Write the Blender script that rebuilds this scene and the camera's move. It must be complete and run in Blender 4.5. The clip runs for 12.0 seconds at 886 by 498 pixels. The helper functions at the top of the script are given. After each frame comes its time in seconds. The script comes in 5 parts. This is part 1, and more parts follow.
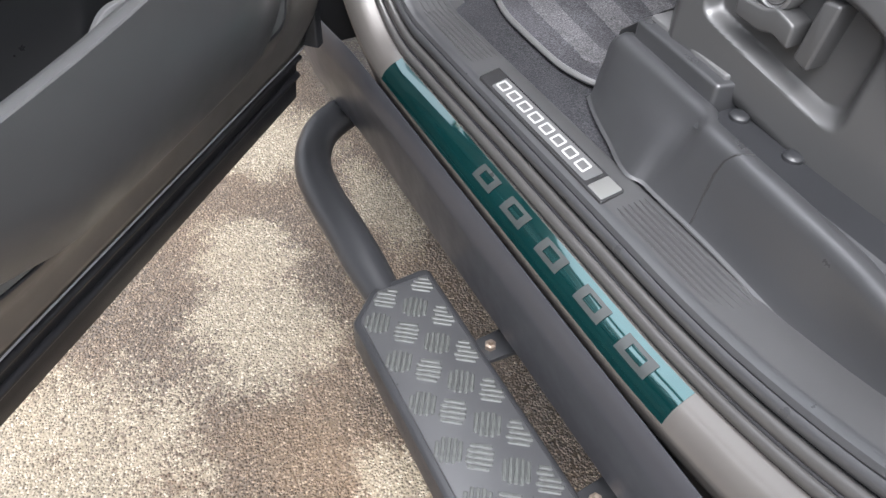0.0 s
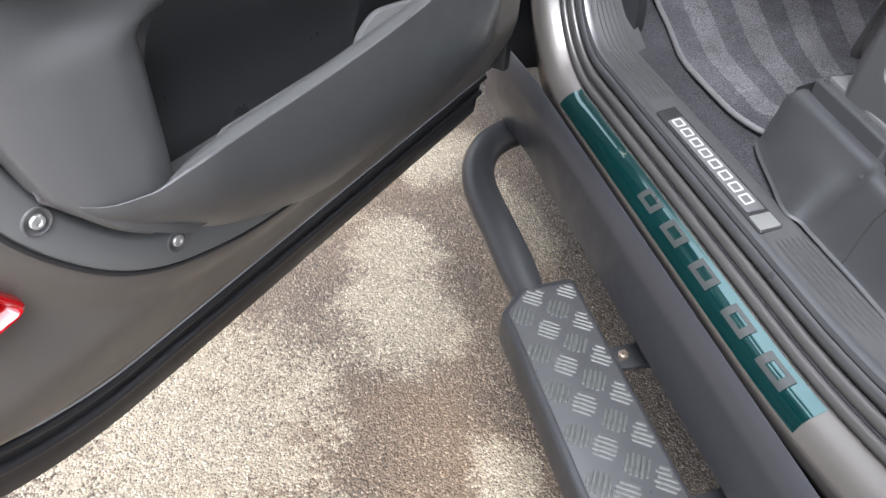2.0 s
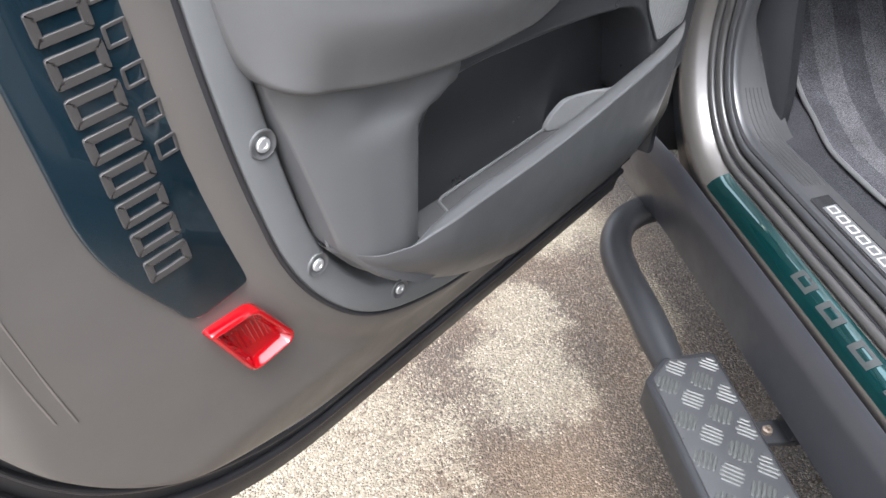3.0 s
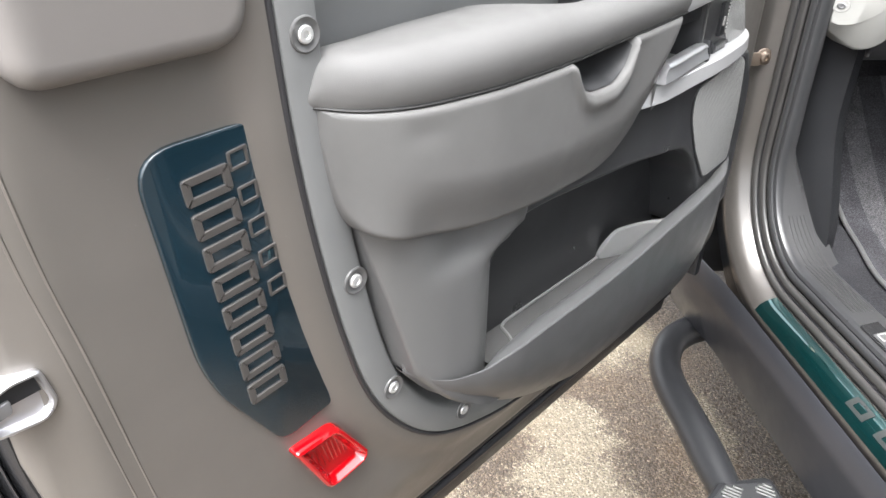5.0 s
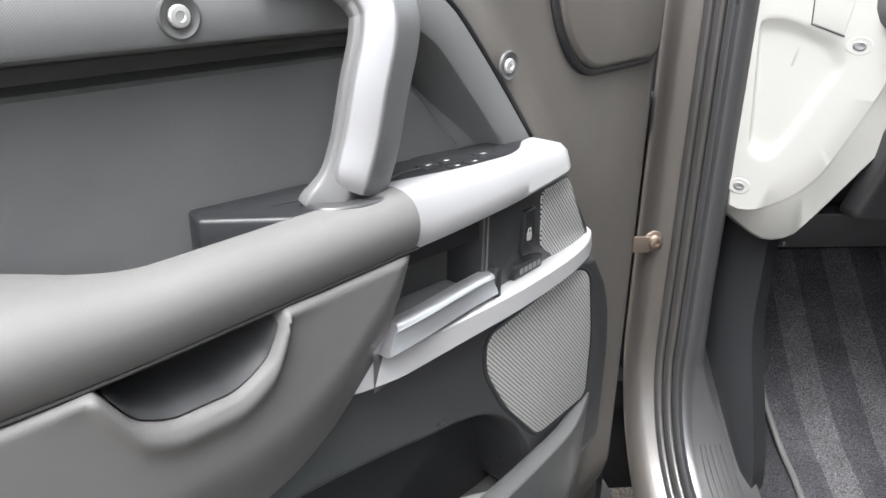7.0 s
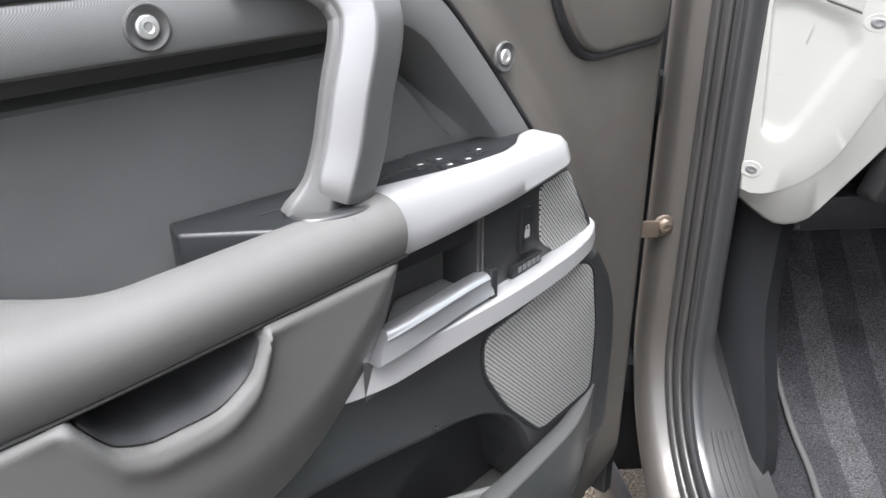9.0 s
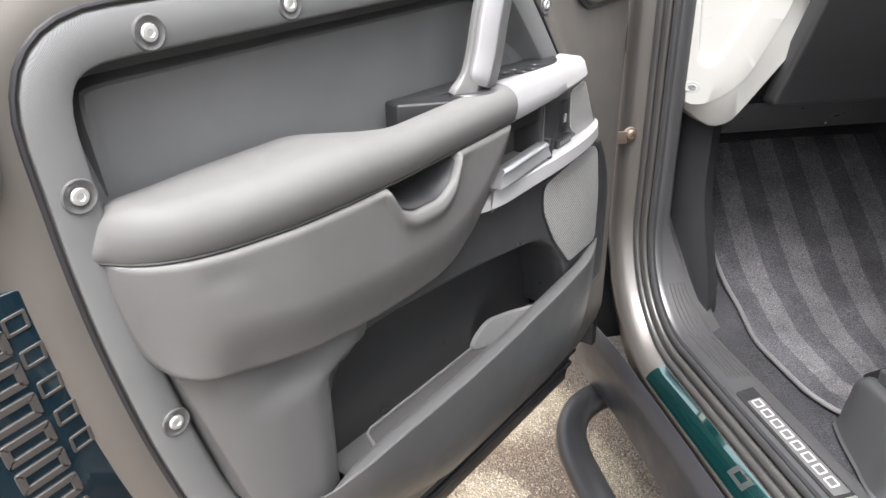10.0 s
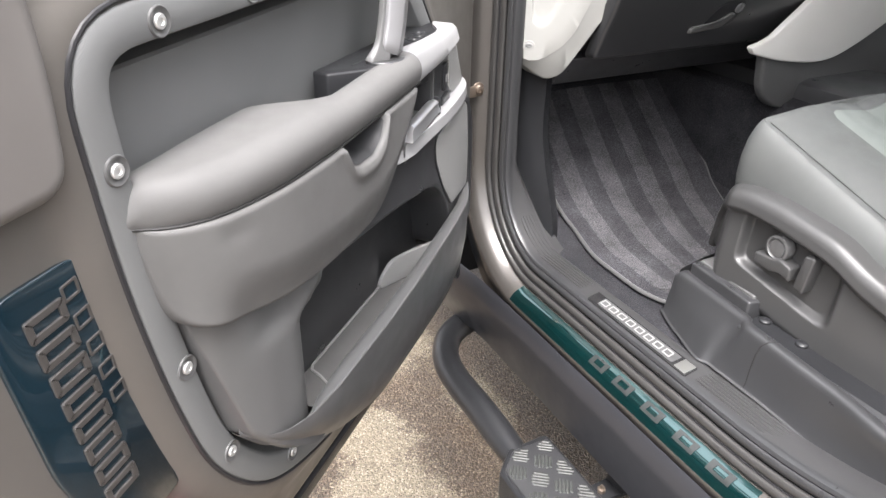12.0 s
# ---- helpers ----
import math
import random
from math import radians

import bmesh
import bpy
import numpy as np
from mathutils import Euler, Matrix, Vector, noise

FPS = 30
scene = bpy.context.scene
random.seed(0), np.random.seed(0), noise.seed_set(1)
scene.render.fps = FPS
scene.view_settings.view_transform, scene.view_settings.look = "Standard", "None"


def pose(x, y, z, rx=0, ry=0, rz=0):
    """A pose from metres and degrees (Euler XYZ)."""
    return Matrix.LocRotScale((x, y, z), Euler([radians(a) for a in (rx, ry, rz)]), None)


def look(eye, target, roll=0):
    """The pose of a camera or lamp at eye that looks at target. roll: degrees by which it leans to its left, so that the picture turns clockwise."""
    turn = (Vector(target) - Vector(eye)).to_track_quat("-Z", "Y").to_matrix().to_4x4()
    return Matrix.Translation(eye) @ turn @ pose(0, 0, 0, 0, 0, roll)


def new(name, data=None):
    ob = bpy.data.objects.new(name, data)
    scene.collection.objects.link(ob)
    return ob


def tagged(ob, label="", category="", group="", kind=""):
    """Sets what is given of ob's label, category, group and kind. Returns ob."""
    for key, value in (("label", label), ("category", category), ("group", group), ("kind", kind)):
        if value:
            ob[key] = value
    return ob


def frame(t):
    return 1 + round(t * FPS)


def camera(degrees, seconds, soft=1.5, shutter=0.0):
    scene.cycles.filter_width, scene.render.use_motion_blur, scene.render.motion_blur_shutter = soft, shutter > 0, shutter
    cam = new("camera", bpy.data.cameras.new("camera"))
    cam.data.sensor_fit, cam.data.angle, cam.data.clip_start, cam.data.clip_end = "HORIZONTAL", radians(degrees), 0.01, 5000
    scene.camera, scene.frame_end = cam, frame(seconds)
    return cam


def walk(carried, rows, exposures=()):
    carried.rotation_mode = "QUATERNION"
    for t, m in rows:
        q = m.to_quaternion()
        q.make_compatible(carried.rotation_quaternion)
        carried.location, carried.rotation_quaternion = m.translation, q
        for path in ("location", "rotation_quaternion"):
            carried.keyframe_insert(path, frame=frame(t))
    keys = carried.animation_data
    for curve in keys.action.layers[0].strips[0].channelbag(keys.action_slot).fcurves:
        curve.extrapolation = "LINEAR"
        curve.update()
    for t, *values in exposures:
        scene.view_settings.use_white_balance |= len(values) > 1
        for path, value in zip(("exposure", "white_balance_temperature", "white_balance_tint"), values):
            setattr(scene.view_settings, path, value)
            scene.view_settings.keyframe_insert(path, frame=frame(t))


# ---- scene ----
cam = camera(64.7, 12.0)
PATH = [
    (0, (-0.388, -0.38, 1.081), (0.279, 0.828, -0.367), 2.3),
    (0.5, (-0.39, -0.361, 1.069), (0.277, 0.825, -0.397), 3.3),
    (1, (-0.418, -0.362, 1.079), (0.218, 0.843, -0.386), 4.3),
    (1.5, (-0.463, -0.4, 1.096), (0.097, 0.875, -0.34), 4.8),
    (2, (-0.516, -0.461, 1.119), (-0.078, 0.92, -0.26), 4.0),
    (2.5, (-0.576, -0.487, 1.147), (-0.25, 0.987, -0.165), 3.1),
    (3, (-0.653, -0.508, 1.166), (-0.41, 1.042, -0.073), 2.0),
    (3.2, (-0.674, -0.515, 1.172), (-0.456, 1.06, -0.041), 1.8),
    (4.8, (-0.707, -0.542, 1.199), (-0.555, 1.166, 0.171), 0.7),
    (5, (-0.688, -0.538, 1.214), (-0.537, 1.192, 0.224), 0.7),
    (5.5, (-0.606, -0.511, 1.243), (-0.46, 1.271, 0.348), 0.5),
    (6, (-0.502, -0.457, 1.249), (-0.34, 1.361, 0.432), 1.0),
    (6.5, (-0.444, -0.345, 1.235), (-0.283, 1.504, 0.49), 0.9),
    (7, (-0.393, -0.244, 1.235), (-0.248, 1.618, 0.521), 0.8),
    (7.2, (-0.369, -0.214, 1.238), (-0.231, 1.65, 0.526), 0.7),
    (8.8, (-0.339, -0.187, 1.244), (-0.262, 1.653, 0.464), -0.5),
    (9, (-0.372, -0.224, 1.253), (-0.286, 1.608, 0.456), -0.6),
    (9.5, (-0.471, -0.361, 1.257), (-0.295, 1.448, 0.423), -0.7),
    (10, (-0.576, -0.528, 1.269), (-0.278, 1.255, 0.414), -1.1),
    (10.5, (-0.703, -0.632, 1.319), (-0.254, 1.111, 0.448), -0.9),
    (11, (-0.802, -0.627, 1.322), (-0.206, 1.058, 0.424), -0.2),
    (11.5, (-0.766, -0.62, 1.315), (-0.091, 1.017, 0.385), 0.7),
    (12, (-0.745, -0.6, 1.31), (0.063, 0.957, 0.349), 1.1),
]
EXPO = [(0.0, 1.98, 6200, 12), (2.0, 1.98, 6050, 12), (3.2, 2.20, 6050, 12), (5.0, 2.30, 6400, 10), (6.5, 2.20, 6400, 10), (7.2, 2.07, 6350, 10), (9.0, 1.98, 6300, 11), (10.0, 2.19, 6500, 12), (11.0, 2.08, 6520, 12), (12.0, 2.14, 6550, 13)]
walk(cam, [(t, look(eye, target, roll)) for t, eye, target, roll in PATH], EXPO)

# ---------------------------------------------------------------- world and light
world = bpy.data.worlds.new("sky")
scene.world = world
world.use_nodes = True
wn, wl = world.node_tree.nodes, world.node_tree.links
sky = wn.new("ShaderNodeTexSky")
sky.sky_type, sky.sun_disc = "NISHITA", False
sky.sun_elevation, sky.sun_rotation = radians(68), radians(213)
sky.air_density, sky.dust_density, sky.ozone_density = 1.0, 4.0, 1.0
soft_sky = wn.new("ShaderNodeHueSaturation")
soft_sky.inputs["Saturation"].default_value = 0.14
wl.new(sky.outputs[0], soft_sky.inputs["Color"])
# an overcast sky is brightest overhead and falls off towards the horizon
ways = wn.new("ShaderNodeSeparateXYZ")
wl.new(wn.new("ShaderNodeTexCoord").outputs["Generated"], ways.inputs[0])
dome = wn.new("ShaderNodeMapRange")
dome.inputs["From Min"].default_value, dome.inputs["From Max"].default_value = 0.0, 1.0
dome.inputs["To Min"].default_value, dome.inputs["To Max"].default_value = 0.9, 2.4
wl.new(ways.outputs["Z"], dome.inputs["Value"])
cloud = wn.new("ShaderNodeVectorMath")
cloud.operation = "SCALE"
wl.new(soft_sky.outputs[0], cloud.inputs[0])
wl.new(dome.outputs[0], cloud.inputs["Scale"])
wl.new(cloud.outputs[0], wn["Background"].inputs["Color"])
wn["Background"].inputs["Strength"].default_value = 0.15

sun_data = bpy.data.lights.new("sun", "SUN")
sun_data.energy, sun_data.angle, sun_data.color = 1.2, radians(36), (1.0, 0.98, 0.95)
sun = new("sun", sun_data)
sun.matrix_world = look((-1.0, -1.5, 4.5), (0, 0, 0))


# ---------------------------------------------------------------- materials
class Mat:
    """A small node material under construction."""

    def __init__(self, name, rough=0.5, metal=0.0, coat=0.0, spec=0.5):
        self.m = bpy.data.materials.new(name)
        self.m.use_nodes = True
        self.n, self.l = self.m.node_tree.nodes, self.m.node_tree.links
        self.b = self.n["Principled BSDF"]
        self.b.inputs["Roughness"].default_value = rough
        self.b.inputs["Metallic"].default_value = metal
        self.b.inputs["Coat Weight"].default_value = coat
        self.b.inputs["Coat Roughness"].default_value = 0.04
        self.b.inputs["Specular IOR Level"].default_value = spec
        self.co = self.n.new("ShaderNodeTexCoord").outputs["Object"]
        self.height = None

    def noise(self, scale, detail=3.0, rough=0.55, co=None):
        t = self.n.new("ShaderNodeTexNoise")
        t.inputs["Scale"].default_value, t.inputs["Detail"].default_value, t.inputs["Roughness"].default_value = scale, detail, rough
        self.l.new(co or self.co, t.inputs["Vector"])
        return t.outputs["Fac"]

    def voronoi(self, scale, feature="F1", out="Distance", co=None):
        t = self.n.new("ShaderNodeTexVoronoi")
        t.feature = feature
        t.inputs["Scale"].default_value = scale
        self.l.new(co or self.co, t.inputs["Vector"])
        return t.outputs[out]

    def ramp(self, fac, *stops):
        r = self.n.new("ShaderNodeValToRGB")
        e = r.color_ramp.elements
        while len(e) < len(stops):
            e.new(0.5)
        for i, (p, c) in enumerate(stops):
            e[i].position = p
            e[i].color = (*c, 1) if not isinstance(c, (int, float)) else (c, c, c, 1)
        self.l.new(fac, r.inputs["Fac"])
        return r.outputs["Color"]

    def mix(self, a, b, fac, mode="MIX"):
        x = self.n.new("ShaderNodeMix")
        x.data_type, x.blend_type = "RGBA", mode
        for sock, v in ((x.inputs[0], fac), (x.inputs[6], a), (x.inputs[7], b)):
            if isinstance(v, (int, float)):
                sock.default_value = v if sock.type == "VALUE" else (v, v, v, 1)
            elif isinstance(v, tuple):
                sock.default_value = (*v, 1)
            else:
                self.l.new(v, sock)
        return x.outputs[2]

    def math(self, op, a, b=0.0, clamp=False):
        x = self.n.new("ShaderNodeMath")
        x.operation, x.use_clamp = op, clamp
        for sock, v in ((x.inputs[0], a), (x.inputs[1], b)):
            if isinstance(v, (int, float)):
                sock.default_value = v
            else:
                self.l.new(v, sock)
        return x.outputs[0]

    def color(self, v):
        if isinstance(v, tuple):
            self.b.inputs["Base Color"].default_value = (*v, 1)
        else:
            self.l.new(v, self.b.inputs["Base Color"])
        return self

    def rough(self, v):
        self.l.new(v, self.b.inputs["Roughness"])
        return self

    def bump(self, h, strength=0.3, dist=0.001):
        x = self.n.new("ShaderNodeBump")
        x.inputs["Strength"].default_value, x.inputs["Distance"].default_value = strength, dist
        self.l.new(h, x.inputs["Height"])
        if self.height is not None:
            self.l.new(self.height, x.inputs["Normal"])
        self.height = x.outputs["Normal"]
        self.l.new(self.height, self.b.inputs["Normal"])
        return self


def plain(name, col, rough, metal=0.0, coat=0.0, grain=900.0, depth=0.15, vary=0.12, spec=0.5, specks=0.0):
    """Painted, moulded or rubber surface: faint mottling, fine grain and uneven gloss."""
    k = Mat(name, rough, metal, coat, spec)
    big = k.noise(7.0, 4.0)
    fine = k.noise(grain, 2.0)
    dark = tuple(c * (1 - vary) for c in col)
    light = tuple(min(1.0, c * (1 + vary)) for c in col)
    c = k.ramp(big, (0.3, dark), (0.7, light))
    if specks:
        dots = k.ramp(k.voronoi(55.0), (0.0, 1.0), (0.035, 0.0))
        c = k.mix(c, tuple(min(1.0, x * 3 + 0.1) for x in col), k.math("MULTIPLY", dots, specks))
    k.color(c)
    lo, hi = max(0.03, rough * 0.85), min(1.0, rough * 1.15)
    k.rough(k.ramp(k.noise(25.0, 5.0), (0.3, lo), (0.7, hi)))
    k.bump(fine, depth, 0.0004)
    return k.m


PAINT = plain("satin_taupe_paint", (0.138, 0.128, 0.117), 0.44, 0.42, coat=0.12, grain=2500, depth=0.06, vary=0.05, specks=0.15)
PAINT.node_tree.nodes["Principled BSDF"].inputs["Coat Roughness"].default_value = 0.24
# the body taupe, darkened and glossed to carry the doorway's shade
SHADED_PAINT = plain("shaded_taupe_return_paint", (0.066, 0.061, 0.056), 0.42, 0.35, coat=0.5, grain=2500, depth=0.04, vary=0.06, specks=0.1)
GUARD = plain("satin_dark_grey_guard", (0.031, 0.032, 0.037), 0.38, 0.25, grain=700, depth=0.05, vary=0.05)
RUBBER = plain("black_rubber", (0.018, 0.018, 0.020), 0.42, grain=600, depth=0.2)
BLACK = plain("black_plastic", (0.016, 0.0165, 0.018), 0.36, grain=1200, depth=0.3, spec=0.32)
PLASTIC = plain("charcoal_moulded_plastic", (0.076, 0.076, 0.076), 0.38, grain=700, depth=0.2, vary=0.06)
PLASTIC_DARK = plain("dark_moulded_plastic", (0.028, 0.0285, 0.030), 0.32, grain=700, depth=0.2, vary=0.06, spec=0.6)
LEATHER = plain("dark_grey_leather", (0.090, 0.089, 0.0878), 0.68, grain=1500, depth=0.4, vary=0.06, spec=0.4)
SEAT = plain("grey_green_seat_leather", (0.076, 0.080, 0.078), 0.60, grain=1300, depth=0.4, vary=0.06)
SEAT_LIGHT = plain("pale_seat_insert", (0.135, 0.150, 0.141), 0.6, grain=900, depth=0.5, vary=0.05)
# body taupe a little lighter, for the sky the raised panel reflects
PAD = plain("sky_sheen_grey_paint", (0.155, 0.145, 0.138), 0.5, 0.1, grain=1800, depth=0.12, vary=0.04, specks=0.1)
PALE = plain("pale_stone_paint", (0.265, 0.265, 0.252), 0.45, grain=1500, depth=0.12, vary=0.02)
# end cap's paint made whiter, to stand in for light missing on the console
PALE_BRIGHTENED = plain("brightened_stone_paint", (0.66, 0.65, 0.62), 0.42, grain=1500, depth=0.1, vary=0.02)
SILVER = plain("satin_silver_trim", (0.325, 0.325, 0.33), 0.36, 0.25, grain=2500, depth=0.05, vary=0.03)
HANDLE = plain("satin_silver_grip", (0.19, 0.19, 0.194), 0.38, 0.5, grain=2500, depth=0.06, vary=0.04)
CHROME = plain("satin_chrome", (0.62, 0.62, 0.64), 0.30, 0.9, grain=500, depth=0.02, vary=0.02)
BOLT = plain("bright_bolt_head", (0.56, 0.56, 0.55), 0.32, 0.6, grain=900, depth=0.1, vary=0.05)
DULL = plain("dull_zinc", (0.26, 0.21, 0.17), 0.42, 0.85, grain=400, depth=0.3, vary=0.2)
GREEN = plain("gloss_bottle_green_film", (0.005, 0.047, 0.048), 0.10, 0.8, coat=1.0, grain=60, depth=0.012, vary=0.15)
BADGE = plain("gloss_petrol_blue_film", (0.006, 0.017, 0.025), 0.14, 0.2, coat=1.0, grain=45, depth=0.08, vary=0.2)
LETTER_DARK = plain("smoked_silver_letter", (0.030, 0.033, 0.033), 0.32, 0.3, grain=2000, depth=0.1)
LETTER_BADGE = plain("taupe_letter", (0.082, 0.076, 0.072), 0.36, 0.4, grain=2000, depth=0.1)
LETTER_LIGHT = plain("white_lit_letter", (0.28, 0.28, 0.275), 0.4, grain=2000, depth=0.05)
PLATE = plain("brushed_steel_plate", (0.22, 0.22, 0.212), 0.33, 0.6, grain=400, depth=0.06)
SMOKED = plain("smoked_gloss_panel", (0.028, 0.028, 0.029), 0.18, 0.3, grain=400, depth=0.03)
RED = plain("red_reflector_lens", (0.30, 0.0005, 0.003), 0.10, coat=1.0, grain=300, depth=0.05, vary=0.12)
SEALGREY = plain("satin_grey_rubber", (0.034, 0.033, 0.032), 0.34, grain=500, depth=0.08)
TREAD = plain("worn_grey_tread_bar", (0.042, 0.044, 0.042), 0.28, grain=700, depth=0.1, vary=0.1)
GREY = plain("light_grey_plastic", (0.24, 0.24, 0.238), 0.4, grain=1100, depth=0.3, vary=0.05)
SCUFF = plain("grey_sill_plastic", (0.036, 0.036, 0.037), 0.40, grain=700, depth=0.14, vary=0.05, specks=0.12)
MARK = plain("brown_seal_mark", (0.125, 0.113, 0.102), 0.5, 0.4, grain=300, depth=0.1, vary=0.3)
VALANCE = plain("dark_grey_seat_plastic", (0.045, 0.045, 0.045), 0.36, grain=700, depth=0.2, vary=0.06)
CUP = plain("matt_dark_lining", (0.026, 0.0265, 0.028), 0.62, grain=900, depth=0.3, vary=0.06, spec=0.35)
LIP = plain("smooth_dark_grey_plastic", (0.062, 0.0625, 0.0635), 0.36, grain=700, depth=0.14, vary=0.06)
STITCH = plain("dark_seam", (0.008, 0.008, 0.008), 0.7)
INSIDE = plain("dark_headlining", (0.05, 0.05, 0.05), 0.8)


def make_twill():
    k = Mat("twill_textured_plastic", 0.55)
    k.color(k.ramp(k.noise(9.0), (0.3, (0.112, 0.115, 0.115)), (0.7, (0.132, 0.135, 0.135))))
    w = k.n.new("ShaderNodeTexWave")
    w.wave_type, w.bands_direction = "BANDS", "DIAGONAL"
    w.inputs["Scale"].default_value, w.inputs["Distortion"].default_value = 420.0, 0.4
    k.l.new(k.co, w.inputs["Vector"])
    k.bump(w.outputs["Fac"], 0.30, 0.0003)
    k.bump(k.noise(900.0), 0.25, 0.0003)
    return k.m


def make_mesh_grille():
    k = Mat("perforated_speaker_grille", 0.42, 0.25)
    mp = k.n.new("ShaderNodeMapping")
    mp.inputs["Rotation"].default_value = (0, radians(45), 0)
    k.l.new(k.co, mp.inputs["Vector"])
    ch = k.n.new("ShaderNodeTexVoronoi")
    ch.inputs["Scale"].default_value, ch.inputs["Randomness"].default_value = 320.0, 0.0
    ch.voronoi_dimensions = "2D"
    sw = k.n.new("ShaderNodeSeparateXYZ")
    cb = k.n.new("ShaderNodeCombineXYZ")
    k.l.new(mp.outputs[0], sw.inputs[0])
    k.l.new(sw.outputs["X"], cb.inputs["X"])
    k.l.new(sw.outputs["Z"], cb.inputs["Y"])
    k.l.new(cb.outputs[0], ch.inputs["Vector"])
    d = ch.outputs["Distance"]
    k.color(k.ramp(d, (0.25, (0.02, 0.02, 0.02)), (0.36, (0.42, 0.42, 0.41))))
    k.bump(k.ramp(d, (0.24, 0.0), (0.36, 1.0)), 0.6, 0.0012)
    return k.m


def make_carpet(name, col, lo=0.75, hi=1.35):
    k = Mat(name, 0.95, spec=0.15)
    tuft = k.noise(420.0, 4.0, 0.8)
    c = k.ramp(tuft, (0.34, tuple(x * 0.32 for x in col)), (0.5, col), (0.68, tuple(x * 2.4 for x in col)))
    lint = k.ramp(k.voronoi(130.0), (0.0, 1.0), (0.06, 0.0))
    c = k.mix(c, tuple(x * 3.2 for x in col), k.math("MULTIPLY", lint, 0.6))
    patch = k.ramp(k.noise(14.0, 4.0), (0.3, lo), (0.7, hi))
    k.color(k.mix(c, patch, 1.0, "MULTIPLY"))
    k.bump(tuft, 0.9, 0.004)
    return k.m


def make_ground():
    """Exposed-aggregate drive: small stones in dark binder, wet and dark but for dry islands."""
    k = Mat("damp_aggregate_paving", 0.8)
    warp = k.noise(9.0, 6.0, 0.65)
    sep = k.n.new("ShaderNodeSeparateXYZ")
    k.l.new(k.co, sep.inputs[0])
    x, y = sep.outputs["X"], sep.outputs["Y"]

    def island(cx, cy, rx, ry):
        dx = k.math("DIVIDE", k.math("SUBTRACT", x, cx), rx)
        dy = k.math("DIVIDE", k.math("SUBTRACT", y, cy), ry)
        return k.math("SUBTRACT", 1.0, k.math("ADD", k.math("MULTIPLY", dx, dx), k.math("MULTIPLY", dy, dy)))

    field = None
    for isl in DRY:
        v = k.math("MAXIMUM", island(*isl), -1.5)
        field = v if field is None else k.math("MAXIMUM", field, v)
    edge = k.math("MULTIPLY", k.math("SUBTRACT", warp, 0.5), 4.2)
    fine = k.math("MULTIPLY", k.math("SUBTRACT", k.noise(60.0, 5.0, 0.75), 0.5), 3.4)
    cell = k.voronoi(215.0, out="Color")
    dist = k.voronoi(215.0)
    hsv = k.n.new("ShaderNodeSeparateColor")
    k.l.new(cell, hsv.inputs[0])
    # each stone dries whole, so the islands end in a fringe of single stones
    single = k.math("MULTIPLY", k.math("SUBTRACT", hsv.outputs[2], 0.5), 1.1)
    dry = k.ramp(k.math("ADD", k.math("ADD", field, k.math("ADD", edge, single)), k.math("ADD", fine, 0.5)), (0.45, 0.0), (0.50, 1.0))
    wet_stone = k.ramp(hsv.outputs[0], (0.0, (0.058, 0.047, 0.038)), (0.35, (0.135, 0.110, 0.087)), (0.6, (0.185, 0.151, 0.120)), (0.88, (0.27, 0.23, 0.19)), (1.0, (0.46, 0.42, 0.37)))
    dry_stone = k.ramp(hsv.outputs[1], (0.0, (0.20, 0.175, 0.142)), (0.4, (0.38, 0.342, 0.285)), (0.75, (0.49, 0.447, 0.38)), (1.0, (0.72, 0.68, 0.61)))
    stone = k.mix(wet_stone, dry_stone, dry)
    joint = k.ramp(dist, (0.42, 0.0), (0.75, 1.0))
    binder = k.mix((0.085, 0.069, 0.054), (0.33, 0.292, 0.235), dry)
    c = k.mix(stone, binder, joint)
    rust = k.ramp(k.noise(3.0, 3.0), (0.45, 0.0), (0.75, 1.0))
    c = k.mix(c, (0.30, 0.215, 0.13), k.math("MULTIPLY", rust, 0.30))
    k.color(k.mix(c, k.mix((0.54, 0.478, 0.405), (0.47, 0.444, 0.392), dry), 1.0, "MULTIPLY"))
    k.rough(k.ramp(dry, (0.0, 0.42), (1.0, 0.9)))
    k.bump(k.ramp(dist, (0.0, 1.0), (0.7, 0.0)), 1.0, 0.005)
    k.bump(k.noise(700.0, 3.0), 0.3, 0.0006)
    return k.m


# dry islands on the damp ground: centre x, centre y, half widths
DRY = [(-0.27, 0.67, 0.10, 0.13), (-0.30, 0.49, 0.13, 0.15), (-0.72, 0.30, 0.235, 0.25), (-0.20, 0.09, 0.06, 0.07), (0.05, 0.70, 0.06, 0.16), (-0.08, 1.02, 0.15, 0.12), (-1.4, 0.6, 0.4, 0.5), (0.4, 1.8, 0.6, 0.4), (-1.0, -0.9, 0.7, 0.3)]
for m in (GREEN, BADGE):
    m.node_tree.nodes["Principled BSDF"].inputs["Coat IOR"].default_value = 1.65 if m is GREEN else 1.5
GLASS = Mat("tinted_glass", 0.0)
GLASS.color((0.75, 0.80, 0.78)).b.inputs["Transmission Weight"].default_value = 1.0
GLASS = GLASS.m
TWILL, GRILLE, GROUND = make_twill(), make_mesh_grille(), make_ground()
CARPET = make_carpet("charcoal_floor_carpet", (0.026, 0.026, 0.029))
MAT_DARK = make_carpet("dark_brushed_mat_pile", (0.046, 0.0455, 0.050))
MAT_LIGHT = make_carpet("light_brushed_mat_pile", (0.076, 0.075, 0.079))


